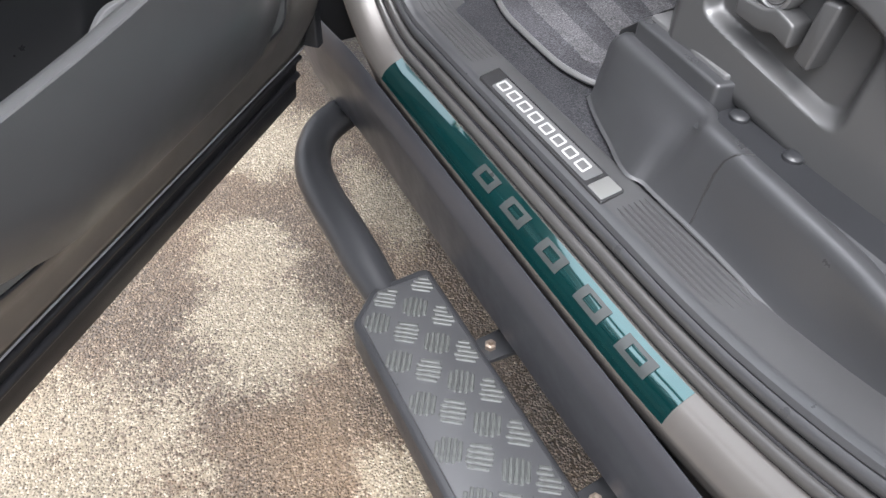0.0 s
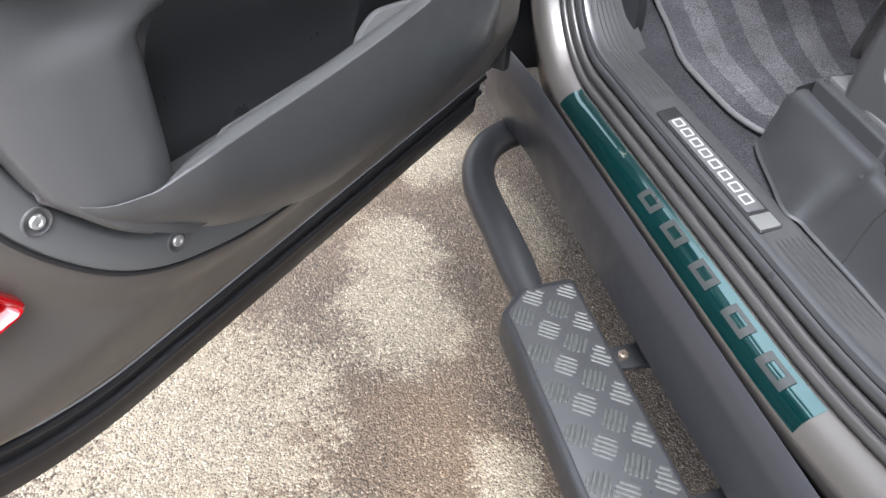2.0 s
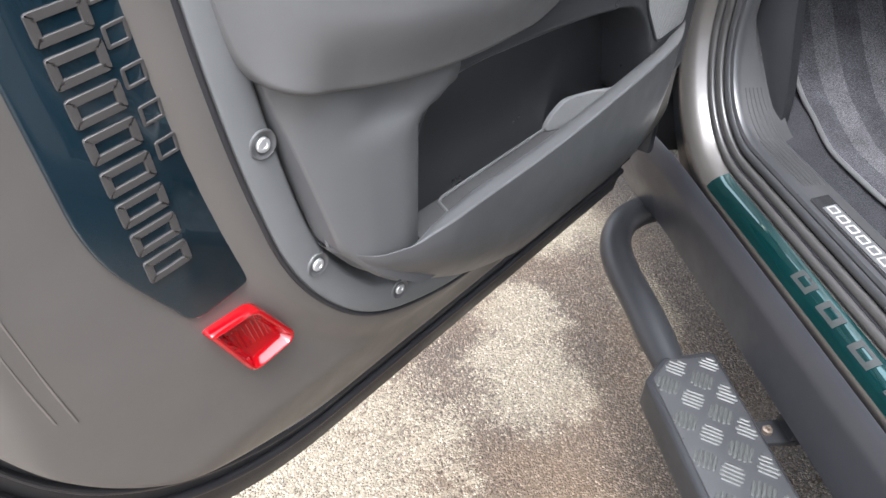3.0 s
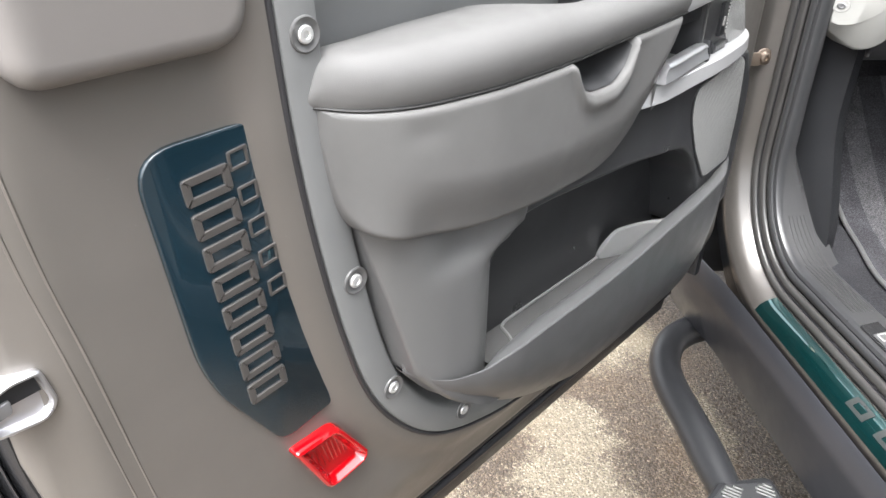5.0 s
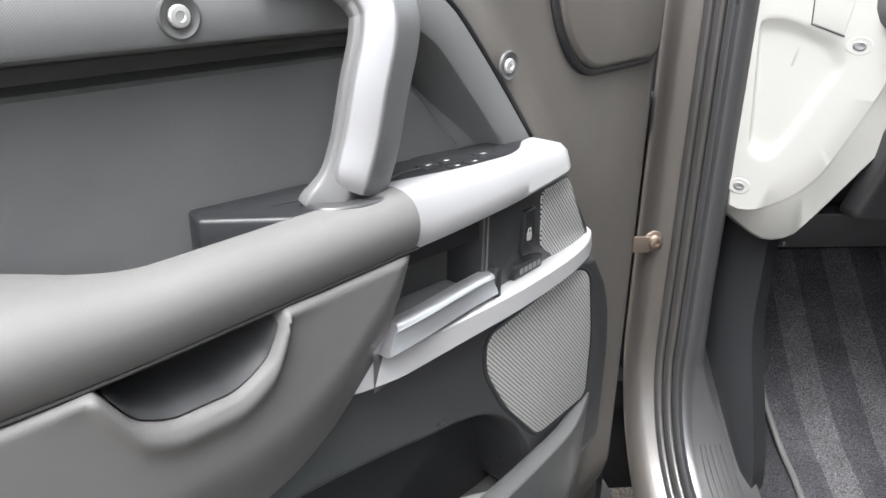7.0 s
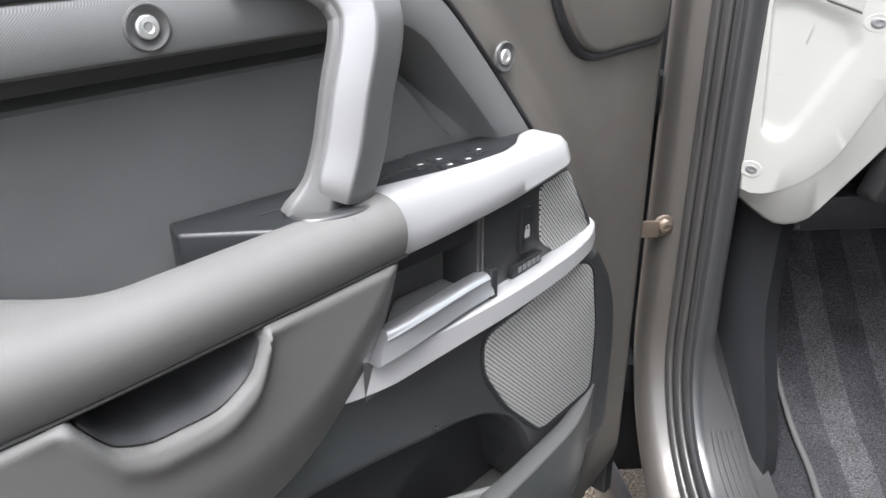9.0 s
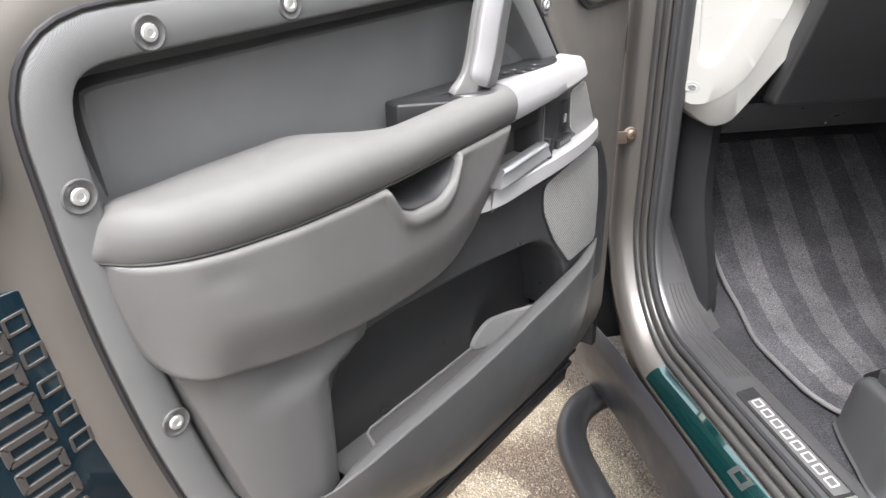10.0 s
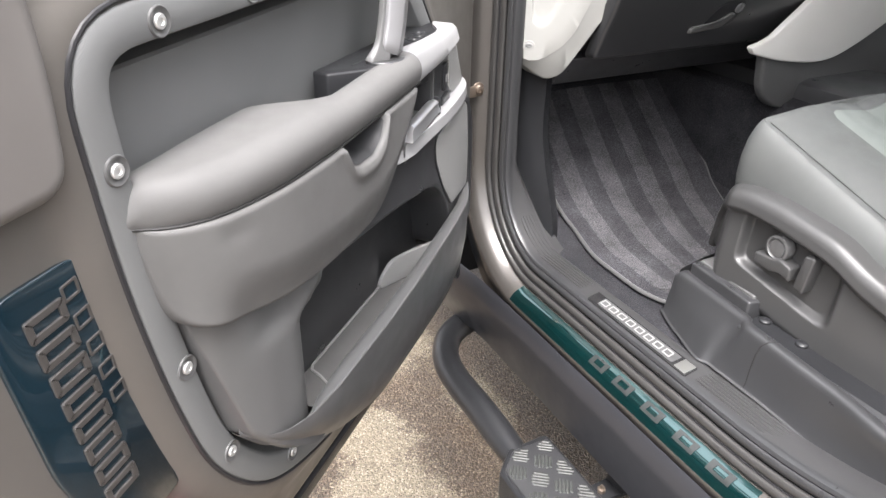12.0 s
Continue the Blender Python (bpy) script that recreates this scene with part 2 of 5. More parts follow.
# ---------------------------------------------------------------- mesh helpers
def part(name, bm, mat, parent=None, label="", sharp=32.0):
    me = bpy.data.meshes.new(name)
    bmesh.ops.recalc_face_normals(bm, faces=bm.faces)
    bm.to_mesh(me)
    bm.free()
    me.materials.append(mat)
    me.polygons.foreach_set("use_smooth", [True] * len(me.polygons))
    me.set_sharp_from_angle(angle=radians(sharp))
    ob = new(name, me)
    while parent is not None and parent.parent is not None and parent.parent.parent is not None:
        parent = parent.parent
    ob.parent = parent
    if label:
        tagged(ob, label)
    return ob


def thing(name, label, category, m=None, group="", kind=""):
    ob = new(name)
    ob.empty_display_size = 0.1
    if m is not None:
        ob.matrix_world = m
    return tagged(ob, label, category, group, kind)


def grid(rows, bm=None, close_u=False, close_v=False):
    """A sheet through rows of points."""
    bm = bm or bmesh.new()
    vs = [[bm.verts.new(p) for p in r] for r in rows]
    n, m = len(vs), len(vs[0])
    for i in range(n if close_u else n - 1):
        for j in range(m if close_v else m - 1):
            q = (vs[i][j], vs[(i + 1) % n][j], vs[(i + 1) % n][(j + 1) % m], vs[i][(j + 1) % m])
            if len(set(q)) == 4:
                bm.faces.new(q)
    return bm, vs


def rounded(poly, radius, seg=6):
    """A polygon with its corners rounded; radius: one number or one for each corner."""
    out, n = [], len(poly)
    for i, p in enumerate(poly):
        r = radius[i] if isinstance(radius, (list, tuple)) else radius
        a, b, p = Vector(poly[i - 1]), Vector(poly[(i + 1) % n]), Vector(p)
        da, db = (a - p), (b - p)
        t = min(r, da.length * 0.48, db.length * 0.48)
        if t < 1e-5:
            out.append(tuple(p))
            continue
        s, e = p + da.normalized() * t, p + db.normalized() * t
        for k in range(seg + 1):
            f = k / seg
            out.append(tuple((1 - f) ** 2 * s + 2 * f * (1 - f) * p + f * f * e))
    return out


def inset(poly, d):
    """A polygon moved inwards by d."""
    n = len(poly)
    area = sum(poly[i - 1][0] * poly[i][1] - poly[i][0] * poly[i - 1][1] for i in range(n))
    sgn = 1 if area > 0 else -1
    out = []
    for i in range(n):
        a, p, b = Vector(poly[i - 1]), Vector(poly[i]), Vector(poly[(i + 1) % n])
        t1, t2 = (p - a), (b - p)
        t1 = t1.normalized() if t1.length > 1e-7 else t2.normalized()
        t2 = t2.normalized() if t2.length > 1e-7 else t1
        nrm = Vector((-(t1.y + t2.y), t1.x + t2.x))
        nrm = nrm.normalized() * sgn if nrm.length > 1e-6 else Vector((0, 0))
        cosv = max(0.5, nrm.dot(Vector((-t1.y, t1.x)) * sgn))
        out.append(tuple(p + nrm * (d / cosv)))
    return out


def slab(poly, put, d0, d1, bevel=0.0, steps=3, bm=None):
    """A plate of the polygon's outline from depth d0 to d1 with a rounded front edge; put(a, b, d) gives the place."""
    bm = bm or bmesh.new()
    levels = [(0.0, d0)]
    if bevel > 0:
        for k in range(steps + 1):
            f = radians(90 * k / steps)
            levels.append((bevel * (1 - math.cos(f)), d1 - bevel * (1 - math.sin(f)) * (1 if d1 > d0 else -1)))
    else:
        levels.append((0.0, d1))
    rows = []
    for ins, d in levels:
        q = inset(poly, ins) if ins > 0 else poly
        rows.append([bm.verts.new(put(a, b, d)) for a, b in q])
    n = len(poly)
    for r, s in zip(rows, rows[1:]):
        for i in range(n):
            bm.faces.new((r[i], r[(i + 1) % n], s[(i + 1) % n], s[i]))
    for r in (rows[0], rows[-1]):
        try:
            f = bm.faces.new(r)
            bmesh.ops.triangulate(bm, faces=[f])
        except ValueError:
            pass
    return bm


def rim(poly, put, levels, cap=True):
    """Rings of the polygon's outline at levels of (inset, depth), closed by a face."""
    bm = bmesh.new()
    rows = [[bm.verts.new(put(a, b, d)) for a, b in (inset(poly, i) if i else poly)] for i, d in levels]
    n = len(poly)
    for r, s in zip(rows, rows[1:]):
        for i in range(n):
            bm.faces.new((r[i], r[(i + 1) % n], s[(i + 1) % n], s[i]))
    if cap:
        bmesh.ops.triangulate(bm, faces=[bm.faces.new(rows[-1])])
    return bm


def hollow(poly, stroke, put, d0, d1):
    """A raised plain block with a hollow middle."""
    return rim(poly, put, [(0.0, d0), (0.0, d1 - 0.0003), (0.0003, d1), (stroke - 0.0003, d1), (stroke, d1 - 0.0003), (stroke, d0)], False)


def tube(points, radius, seg=16, bm=None, caps=True):
    """A round bar along a line of points."""
    bm = bm or bmesh.new()
    pts = [Vector(p) for p in points]
    rows, ref = [], Vector((0, 0, 1))
    for i, p in enumerate(pts):
        d = (pts[min(i + 1, len(pts) - 1)] - pts[max(i - 1, 0)]).normalized()
        if abs(d.dot(ref)) > 0.95:
            ref = Vector((1, 0, 0))
        a = d.cross(ref).normalized()
        b = a.cross(d).normalized()
        r = radius[i] if isinstance(radius, (list, tuple)) else radius
        rows.append([p + r * (math.cos(t) * a + math.sin(t) * b) for t in (2 * math.pi * k / seg for k in range(seg))])
        ref = b
    bm, vs = grid(rows, bm, close_v=True)
    if caps:
        bm.faces.new(vs[0])
        bm.faces.new(vs[-1])
    return bm


def curve(points, n=40):
    """A smooth line through points (Catmull-Rom)."""
    p = [Vector(q) for q in points]
    p = [2 * p[0] - p[1]] + p + [2 * p[-1] - p[-2]]
    out, spans = [], len(p) - 3
    for i in range(n + 1):
        s = min(i / n * spans, spans - 1e-6)
        k, f = int(s), s - int(s)
        a, b, c, d = p[k : k + 4]
        out.append(0.5 * (2 * b + (c - a) * f + (2 * a - 5 * b + 4 * c - d) * f * f + (3 * b - a - 3 * c + d) * f**3))
    return out


def lathe(profile, put, seg=20, bm=None):
    """A turned shape: profile of (radius, depth); put(a, b, d) gives the place."""
    bm = bm or bmesh.new()
    rows = [[put(r * math.cos(t), r * math.sin(t), d) for t in (2 * math.pi * k / seg for k in range(seg))] for r, d in profile if r > 0]
    bm, vs = grid(rows, bm, close_v=True)
    bm.faces.new(vs[-1])
    return bm


def interp(x, table):
    """A smooth value between the rows (x, value) of a table, with x rising."""
    n = len(table)
    if x <= table[0][0]:
        return table[0][1]
    if x >= table[-1][0]:
        return table[-1][1]
    k = max(i for i in range(n - 1) if table[i][0] <= x)

    def slope(i):
        def sec(j):
            return (table[j + 1][1] - table[j][1]) / (table[j + 1][0] - table[j][0])

        if i == 0:
            return sec(0)
        if i == n - 1:
            return sec(n - 2)
        a, b = sec(i - 1), sec(i)
        return 0.0 if a * b <= 0 else 2 * a * b / (a + b)

    h = table[k + 1][0] - table[k][0]
    f = (x - table[k][0]) / h
    a, b = table[k][1], table[k + 1][1]
    return (2 * f**3 - 3 * f * f + 1) * a + (f**3 - 2 * f * f + f) * h * slope(k) + (3 * f * f - 2 * f**3) * b + (f**3 - f * f) * h * slope(k + 1)


def smooth(x, a, b):
    t = min(1.0, max(0.0, (x - a) / (b - a)))
    return t * t * (3 - 2 * t)


def box(x0, x1, y0, y1, z0, z1, bevel=0.004, bm=None):
    poly = rounded([(x0, y0), (x1, y0), (x1, y1), (x0, y1)], bevel, 3) if bevel else [(x0, y0), (x1, y0), (x1, y1), (x0, y1)]
    return slab(poly, lambda a, b, d: Vector((a, b, d)), z0, z1, bevel, 2, bm)


def heights(us, zlo, zhi, w, nz, edge=0.006, depth=0.03, bm=None):
    """A moulded panel over (u, z): between the lines zlo(u) and zhi(u), standing w(u, z) out of the door, with a rolled edge."""
    rows = []
    u0, u1 = us[0], us[-1]
    for u in us:
        a, b = zlo(u), zhi(u)
        row = []
        for j in range(nz + 1):
            f = j / nz
            z = a + (b - a) * f
            d = min(z - a, b - z, u - u0 if u1 > u0 else u0 - u, abs(u1 - u))
            drop = edge * (1 - math.sqrt(max(0.0, 1 - (1 - min(1.0, d / edge)) ** 2))) if edge else 0.0
            row.append(Vector((u, w(u, z) - drop, z)))
        rows.append([row[0] - Vector((0, depth, 0))] + row + [row[-1] - Vector((0, depth, 0))])
    first = [p - Vector((0, depth, 0)) for p in rows[0]]
    last = [p - Vector((0, depth, 0)) for p in rows[-1]]
    for r in (first, last):
        r[0], r[-1] = r[0] + Vector((0, depth, 0)), r[-1] + Vector((0, depth, 0))
    bm, _ = grid([first] + rows + [last], bm)
    return bm


def spaced(a, b, n):
    """n steps from a to b, closer together near the ends."""
    return [a + (b - a) * (0.5 - 0.5 * math.cos(math.pi * i / n)) * 0.35 + (b - a) * i / n * 0.65 for i in range(n + 1)]


# ---------------------------------------------------------------- ground
bm = bmesh.new()
bm, _ = grid([[Vector((x, y, 0)) for y in (-300, -40, -6, -2, -1, 0, 1, 2, 6, 40, 300)] for x in (-300, -40, -6, -2, -1, 0, 1, 2, 6, 40, 300)], bm)
tagged(part("ground", bm, GROUND), "damp exposed-aggregate paving with dry pale islands", "ground", kind="structure")

# ---------------------------------------------------------------- car body
car = thing("car", "satin taupe off-road car with its front door open", "car")


FRONT = 0.205


def doorway():
    """The line of the door opening in (y, z), from the rear pillar along the sill up the front pillar, with its inward normal."""
    pts = [Vector((-0.62, 1.45)), Vector((-0.62, 1.0))]
    for k in range(25):
        a = radians(180 + 90 * k / 24)
        pts.append(Vector((-0.10 + 0.52 * math.cos(a), 0.548 + 0.30 + 0.30 * math.sin(a))))
    for k in range(1, 24):
        pts.append(Vector((-0.10 + 0.50 * k / 24, 0.548)))
    for k in range(25):
        a = radians(-90 + 90 * k / 24)
        pts.append(Vector((0.40 + FRONT * math.cos(a), 0.548 + 0.22 + 0.22 * math.sin(a))))
    for k in range(1, 9):
        pts.append(Vector((0.40 + FRONT, 0.768 + 0.70 * k / 8)))
    out = []
    for i, p in enumerate(pts):
        d = (pts[min(i + 1, len(pts) - 1)] - pts[max(i - 1, 0)]).normalized()
        out.append((p, Vector((-d.y, d.x))))
    return out


DOORWAY = doorway()


def swept(profile, start=0, stop=None, bm=None, shift=None):
    """A moulding of profile (x, inward distance) along the doorway."""
    rows = []
    for p, n in DOORWAY[start:stop]:
        rows.append([Vector((x + (shift(p) if shift else 0.0), p.x + n.x * d, p.y + n.y * d)) for x, d in profile])
    return grid(rows, bm)[0]


# outer return of the opening: a rolled face from the sill to the flange
ROLLED = [(-0.0560, -0.0270), (-0.0508, -0.0168), (-0.0442, -0.0098), (-0.0370, -0.0056), (-0.0300, -0.0027), (-0.0235, -0.0002)]


def roll(f, lift=0.0):
    """Place (x, inward distance) on the rolled face, from its lower edge (0) to the flange (1)."""
    p = [Vector((x, d)) for x, d in ROLLED]
    s = min(max(f, 0.0), 0.9999) * (len(p) - 1)
    k, t = int(s), s - int(s)
    q = [p[0] * 2 - p[1]] + p + [p[-1] * 2 - p[-2]]
    a, b, c, d = q[k : k + 4]
    at = 0.5 * (2 * b + (c - a) * t + (2 * a - 5 * b + 4 * c - d) * t * t + (3 * b - a - 3 * c + d) * t**3)
    go = ((c - a) + 2 * (2 * a - 5 * b + 4 * c - d) * t + 3 * (3 * b - a - 3 * c + d) * t * t).normalized()
    at += go * min(f, 0.0) * 0.03 + Vector((-go.y, go.x)) * lift
    return at.x, at.y


ROLL = [roll(k / 16) for k in range(17)]
# black sheet that paints the shadow between door and pillar
part("pillar_shadow_gap", swept([(-0.010, -0.16), (-0.030, -0.075), (-0.046, -0.062), (-0.050, -0.052)]), BLACK, car)
part("sill_return", swept([(-0.0500, -0.054), (-0.0550, -0.038), (-0.0565, -0.030)] + ROLL + [(-0.0215, 0.0006), (-0.0205, -0.002)]), SHADED_PAINT, car, "taupe painted door return, shade put into its colour")
part("flange", swept([(-0.0225, -0.004), (-0.018, 0.006), (-0.010, 0.022), (-0.002, 0.045), (0.004, 0.056)]), BLACK, car)


def seal(name, x, d, rx, rd, mat):
    prof = [(x + rx * math.cos(t), d + rd * math.sin(t)) for t in (2 * math.pi * k / 14 for k in range(14))]
    return part(name, swept(prof + [prof[0]]), mat, car)


seal("door_seal", -0.0185, 0.0085, 0.0065, 0.0075, SEALGREY)
seal("door_seal", -0.0120, 0.0250, 0.0065, 0.0080, SEALGREY)
seal("seal_lip", -0.0155, 0.0168, 0.0022, 0.0022, RUBBER)
seal("door_seal", -0.0065, 0.0420, 0.0060, 0.0078, PLASTIC_DARK)
part("trim_edge", swept([(-0.006, 0.046), (-0.0085, 0.053), (-0.006, 0.058), (0.0, 0.0602), (0.008, 0.0598)]), PLASTIC_DARK, car)

# inner trim that lines the opening, with a ribbed tread in front of the seat
rows = []
for p, n in DOORWAY[18:84]:
    up = smooth(p.y, 0.60, 0.80) * (p.x > 0)
    row = []
    for x, d, xu, du in ((0.006, 0.056, 0.004, 0.056), (0.0, 0.0595, 0.003, 0.0590), (0.012, 0.0605, 0.007, 0.0595), (0.030, 0.0608, 0.012, 0.0585), (0.050, 0.0608, 0.017, 0.0560), (0.056, 0.058, 0.021, 0.050), (0.060, 0.050, 0.025, 0.038), (0.085, 0.046, 0.040, 0.005)):
        x, d = x + (xu - x) * up, d + (du - d) * up
        row.append(Vector((x, p.x + n.x * d, p.y + n.y * d)))
    rows.append(row)
cutoff = next(i for i, r in enumerate(rows) if r[0].y > 0.3 and r[0].z > 0.70)
part("scuff_trim", grid(rows[: cutoff + 1])[0], SCUFF, car, "charcoal plastic sill trim")
part("pillar_trim", grid(rows[cutoff:])[0], SCUFF, car, "dark moulded pillar trim")

for k in range(6):
    x = 0.012 + 0.0068 * k
    lo = -0.15 - 0.012 * k
    pts = [Vector((x, lo + (-0.012 - lo) * i / 12, 0.6092)) for i in range(13)]
    part("rib", tube(pts, [0.0006] + [0.0027] * 11 + [0.0006], 6), SCUFF, car)
for k in range(6):
    x = 0.012 + 0.0068 * k
    pts = [Vector((x, 0.285 + 0.155 * i / 14, 0.6092)) for i in range(15)]
    part("rib", tube(pts, [0.0005] + [0.0022] * 13 + [0.0005], 6), SCUFF, car)
for k in range(5):
    x = 0.015 + 0.008 * k
    pts = []
    for p, n in DOORWAY[52:64]:
        pts.append(Vector((x - 0.2 * (x - 0.01) * smooth(p.y, 0.56, 0.65), p.x + n.x * 0.0606, p.y + n.y * 0.0606)))
    part("rib", tube(pts, 0.0016, 6), SCUFF, car)

part("tread_edge", tube(curve([(0.0575, -0.02, 0.6090), (0.0560, -0.10, 0.6090), (0.0530, -0.141, 0.6090), (0.044, -0.166, 0.6090), (0.030, -0.188, 0.6095), (0.012, -0.204, 0.6120)], 30), 0.0022, 8), SCUFF, car)

# lit tread plate with a row of plain blocks in place of its lettering
plate = part("tread_plate", slab(rounded([(0.0, 0.0), (0.033, 0.004), (0.033, 0.258), (0.0, 0.250)], 0.003, 3), lambda a, b, d: Vector((a, b, d)), 0.606, 0.6118, 0.0012), SMOKED, car, "dark gloss tread plate with a steel end")
part("window", slab(rounded([(0.004, 0.034), (0.0295, 0.036), (0.0295, 0.232), (0.004, 0.226)], 0.003, 3), lambda a, b, d: Vector((a, b, d)), 0.6105, 0.6124, 0.0005), LIP, plate, "smoked gloss window")
part("end_piece", slab(rounded([(0.002, 0.003), (0.031, 0.006), (0.031, 0.030), (0.002, 0.027)], 0.002, 3), lambda a, b, d: Vector((a, b, d)), 0.6105, 0.6126, 0.0005), PLATE, plate, "brushed steel end piece")
for k in range(8):
    y = 0.218 - k * 0.0232
    part("block", hollow(rounded([(0.0090, y - 0.0086), (0.0245, y - 0.0086), (0.0245, y + 0.0086), (0.0090, y + 0.0086)], 0.002, 2), 0.0024, lambda a, b, d: Vector((a, b + (a - 0.016) * 0.2, d)), 0.612, 0.6131), LETTER_LIGHT, plate, "", 12)

# painted film on the sill, with one plain block for each letter
def on_doorway(y):
    """Place and inward normal on the doorway's lower line at y."""
    for (p, n), (q, m) in zip(DOORWAY[14:], DOORWAY[15:]):
        if p.x <= y <= q.x and p.y < 0.9:
            f = (y - p.x) / (q.x - p.x)
            return p.lerp(q, f), n.lerp(m, f).normalized()
    return DOORWAY[40]


def film(y0, y1, f0, f1, lift, ny, nd=8, open_middle=False):
    """A skin over the rolled sill return between two stations."""
    rows = []
    for i in range(ny + 1):
        p, n = on_doorway(y0 + (y1 - y0) * i / ny)
        row = []
        for j in range(nd + 1):
            x, d = roll(f0 + (f1 - f0) * j / nd, lift)
            row.append(Vector((x, p.x + n.x * d, p.y + n.y * d)))
        rows.append(row)
    bm, vs = grid(rows)
    if open_middle:
        bm.faces.ensure_lookup_table()
        a, b = 3, nd - 3
        bmesh.ops.delete(bm, geom=[f for k, f in enumerate(bm.faces) if 4 <= k // nd < ny - 4 and a <= k % nd < b], context="FACES_ONLY")
    return bm


strip = part("sill_film", film(-0.192, 0.420, 0.02, 0.97, 0.0008, 90, 20), GREEN, car, "gloss bottle-green film on the sill")
for y, wy in ((0.150, 0.020), (0.085, 0.021), (0.012, 0.021), (-0.062, 0.021), (-0.132, 0.022)):
    part("block", film(y - wy, y + wy, 0.30, 0.78, 0.0018, 16, 12, True), LETTER_DARK, strip)

# lower guard along the sill
prof = [(-0.020, 0.352), (-0.050, 0.352), (-0.0545, 0.357), (-0.063, 0.42), (-0.0675, 0.462), (-0.0680, 0.471), (-0.0672, 0.477), (-0.0650, 0.490), (-0.0620, 0.5080), (-0.0600, 0.5105), (-0.0580, 0.508), (-0.052, 0.47)]
rows = []
for i in range(60):
    y = -0.98 + 1.74 * i / 59
    nose = smooth(y, 0.50, 0.70)
    rows.append([Vector((x - 0.012 * nose * (z > 0.4), y, z - 0.02 * nose * (z < 0.4))) for x, z in prof])
part("sill_guard", grid(rows)[0], GUARD, car, "satin dark grey guard below the sill")

# pillar, wing, floor, far side and roof that close the car
# pillar face in black, for the shadow in the hinge gap
part("shaded_hinge_pillar", box(-0.070, 0.05, 0.715, 0.80, 0.42, 1.5, 0.01), BLACK, car)


def side_panel(name, y0, y1, z0, z1, wheel, x0, x1, slope=0.0):
    """A body side with a wheel arch."""
    ys = sorted(set([y0 + (y1 - y0) * k / 24 for k in range(25)] + [wheel + 0.47 * math.cos(radians(7.5 * k)) for k in range(25)]))
    ys = [y for y in ys if y0 <= y <= y1]
    rows = []
    for y in ys:
        q = 0.47**2 - (y - wheel) ** 2
        lo = max(z0, 0.39 + math.sqrt(q)) if q > 0 else z0
        hi = z1 - slope * (y - y0) / (y1 - y0)
        rows.append([Vector((x, y, z)) for x, z in ((x0, lo), (x1, lo), (x1, hi), (x0, hi), (x0, lo))])
    bm, vs = grid(rows)
    bm.faces.new(vs[0][:4])
    bm.faces.new(vs[-1][:4])
    return part(name, bm, PAINT, car)


side_panel("wing", 0.80, 2.50, 0.46, 1.25, 1.78, -0.045, -0.075, 0.06)
side_panel("wing", 0.80, 2.50, 0.46, 1.25, 1.78, 1.785, 1.815, 0.06)
side_panel("rear_side", -2.30, -0.70, 0.46, 1.92, -1.45, 0.0, -0.04)
side_panel("rear_side", -2.30, -0.70, 0.46, 1.25, -1.45, 1.76, 1.80)
part("far_door", slab([(-0.70, 0.46), (0.80, 0.46), (0.80, 1.25), (-0.70, 1.25)], lambda a, b, d: Vector((d, a, b)), 1.76, 1.81, 0.0), PAINT, car)
part("bonnet", slab(rounded([(-0.05, 0.92), (1.79, 0.92), (1.76, 2.48), (-0.02, 2.48)], 0.06, 5), lambda a, b, d: Vector((a, b, d - 0.03 * (b - 0.9))), 1.20, 1.275, 0.03, 4), PAINT, car)
part("nose", slab(rounded([(-0.06, 0.48), (1.80, 0.48), (1.80, 1.20), (-0.06, 1.20)], 0.06, 5), lambda a, b, d: Vector((a, d, b)), 2.30, 2.54, 0.04, 4), PAINT, car)
part("tailgate", slab(rounded([(-0.04, 0.50), (1.80, 0.50), (1.74, 1.95), (0.02, 1.95)], 0.05, 5), lambda a, b, d: Vector((a, d, b)), -2.24, -2.33, 0.03, 4), PAINT, car)
for poly in ([(0.10, 0.885, 1.26), (1.64, 0.885, 1.26), (1.58, 0.40, 1.90), (0.16, 0.40, 1.90)], [(1.78, 0.80, 1.26), (1.78, -0.66, 1.26), (1.70, -0.66, 1.90), (1.70, 0.42, 1.90)], [(1.78, -0.74, 1.26), (1.78, -2.22, 1.26), (1.70, -2.22, 1.90), (1.70, -0.74, 1.90)]):
    a, b, c, d = (Vector(p) for p in poly)
    n = (b - a).cross(d - a).normalized() * 0.005
    pane = part("glass_pane", grid([[a - n, b - n, b + n, a + n, a - n], [d - n, c - n, c + n, d + n, d - n]])[0], GLASS, car)
    pane.visible_shadow = False
part("far_pillar", tube([Vector((1.78, 0.80, 1.22)), Vector((1.72, 0.44, 1.92))], 0.05, 12), PAINT, car)
part("far_pillar", tube([Vector((1.78, -0.70, 1.22)), Vector((1.72, -0.70, 1.92))], 0.05, 12), PAINT, car)
part("floor_pan", box(0.03, 1.75, -2.25, 1.0, 0.50, 0.585, 0.0), INSIDE, car)
# out of view, added to keep sky light off the doorway
part("unseen_windscreen_pillar", tube([Vector((0.02, 0.78, 1.18)), Vector((0.04, 0.60, 1.50)), Vector((0.10, 0.40, 1.92))], 0.07, 12), PAINT, car)
part("far_trim", box(1.70, 1.755, -2.2, 0.95, 0.5, 1.25, 0.0), INSIDE, car)
part("bulkhead", box(0.06, 1.74, 0.93, 1.0, 0.55, 1.2, 0.0), INSIDE, car)
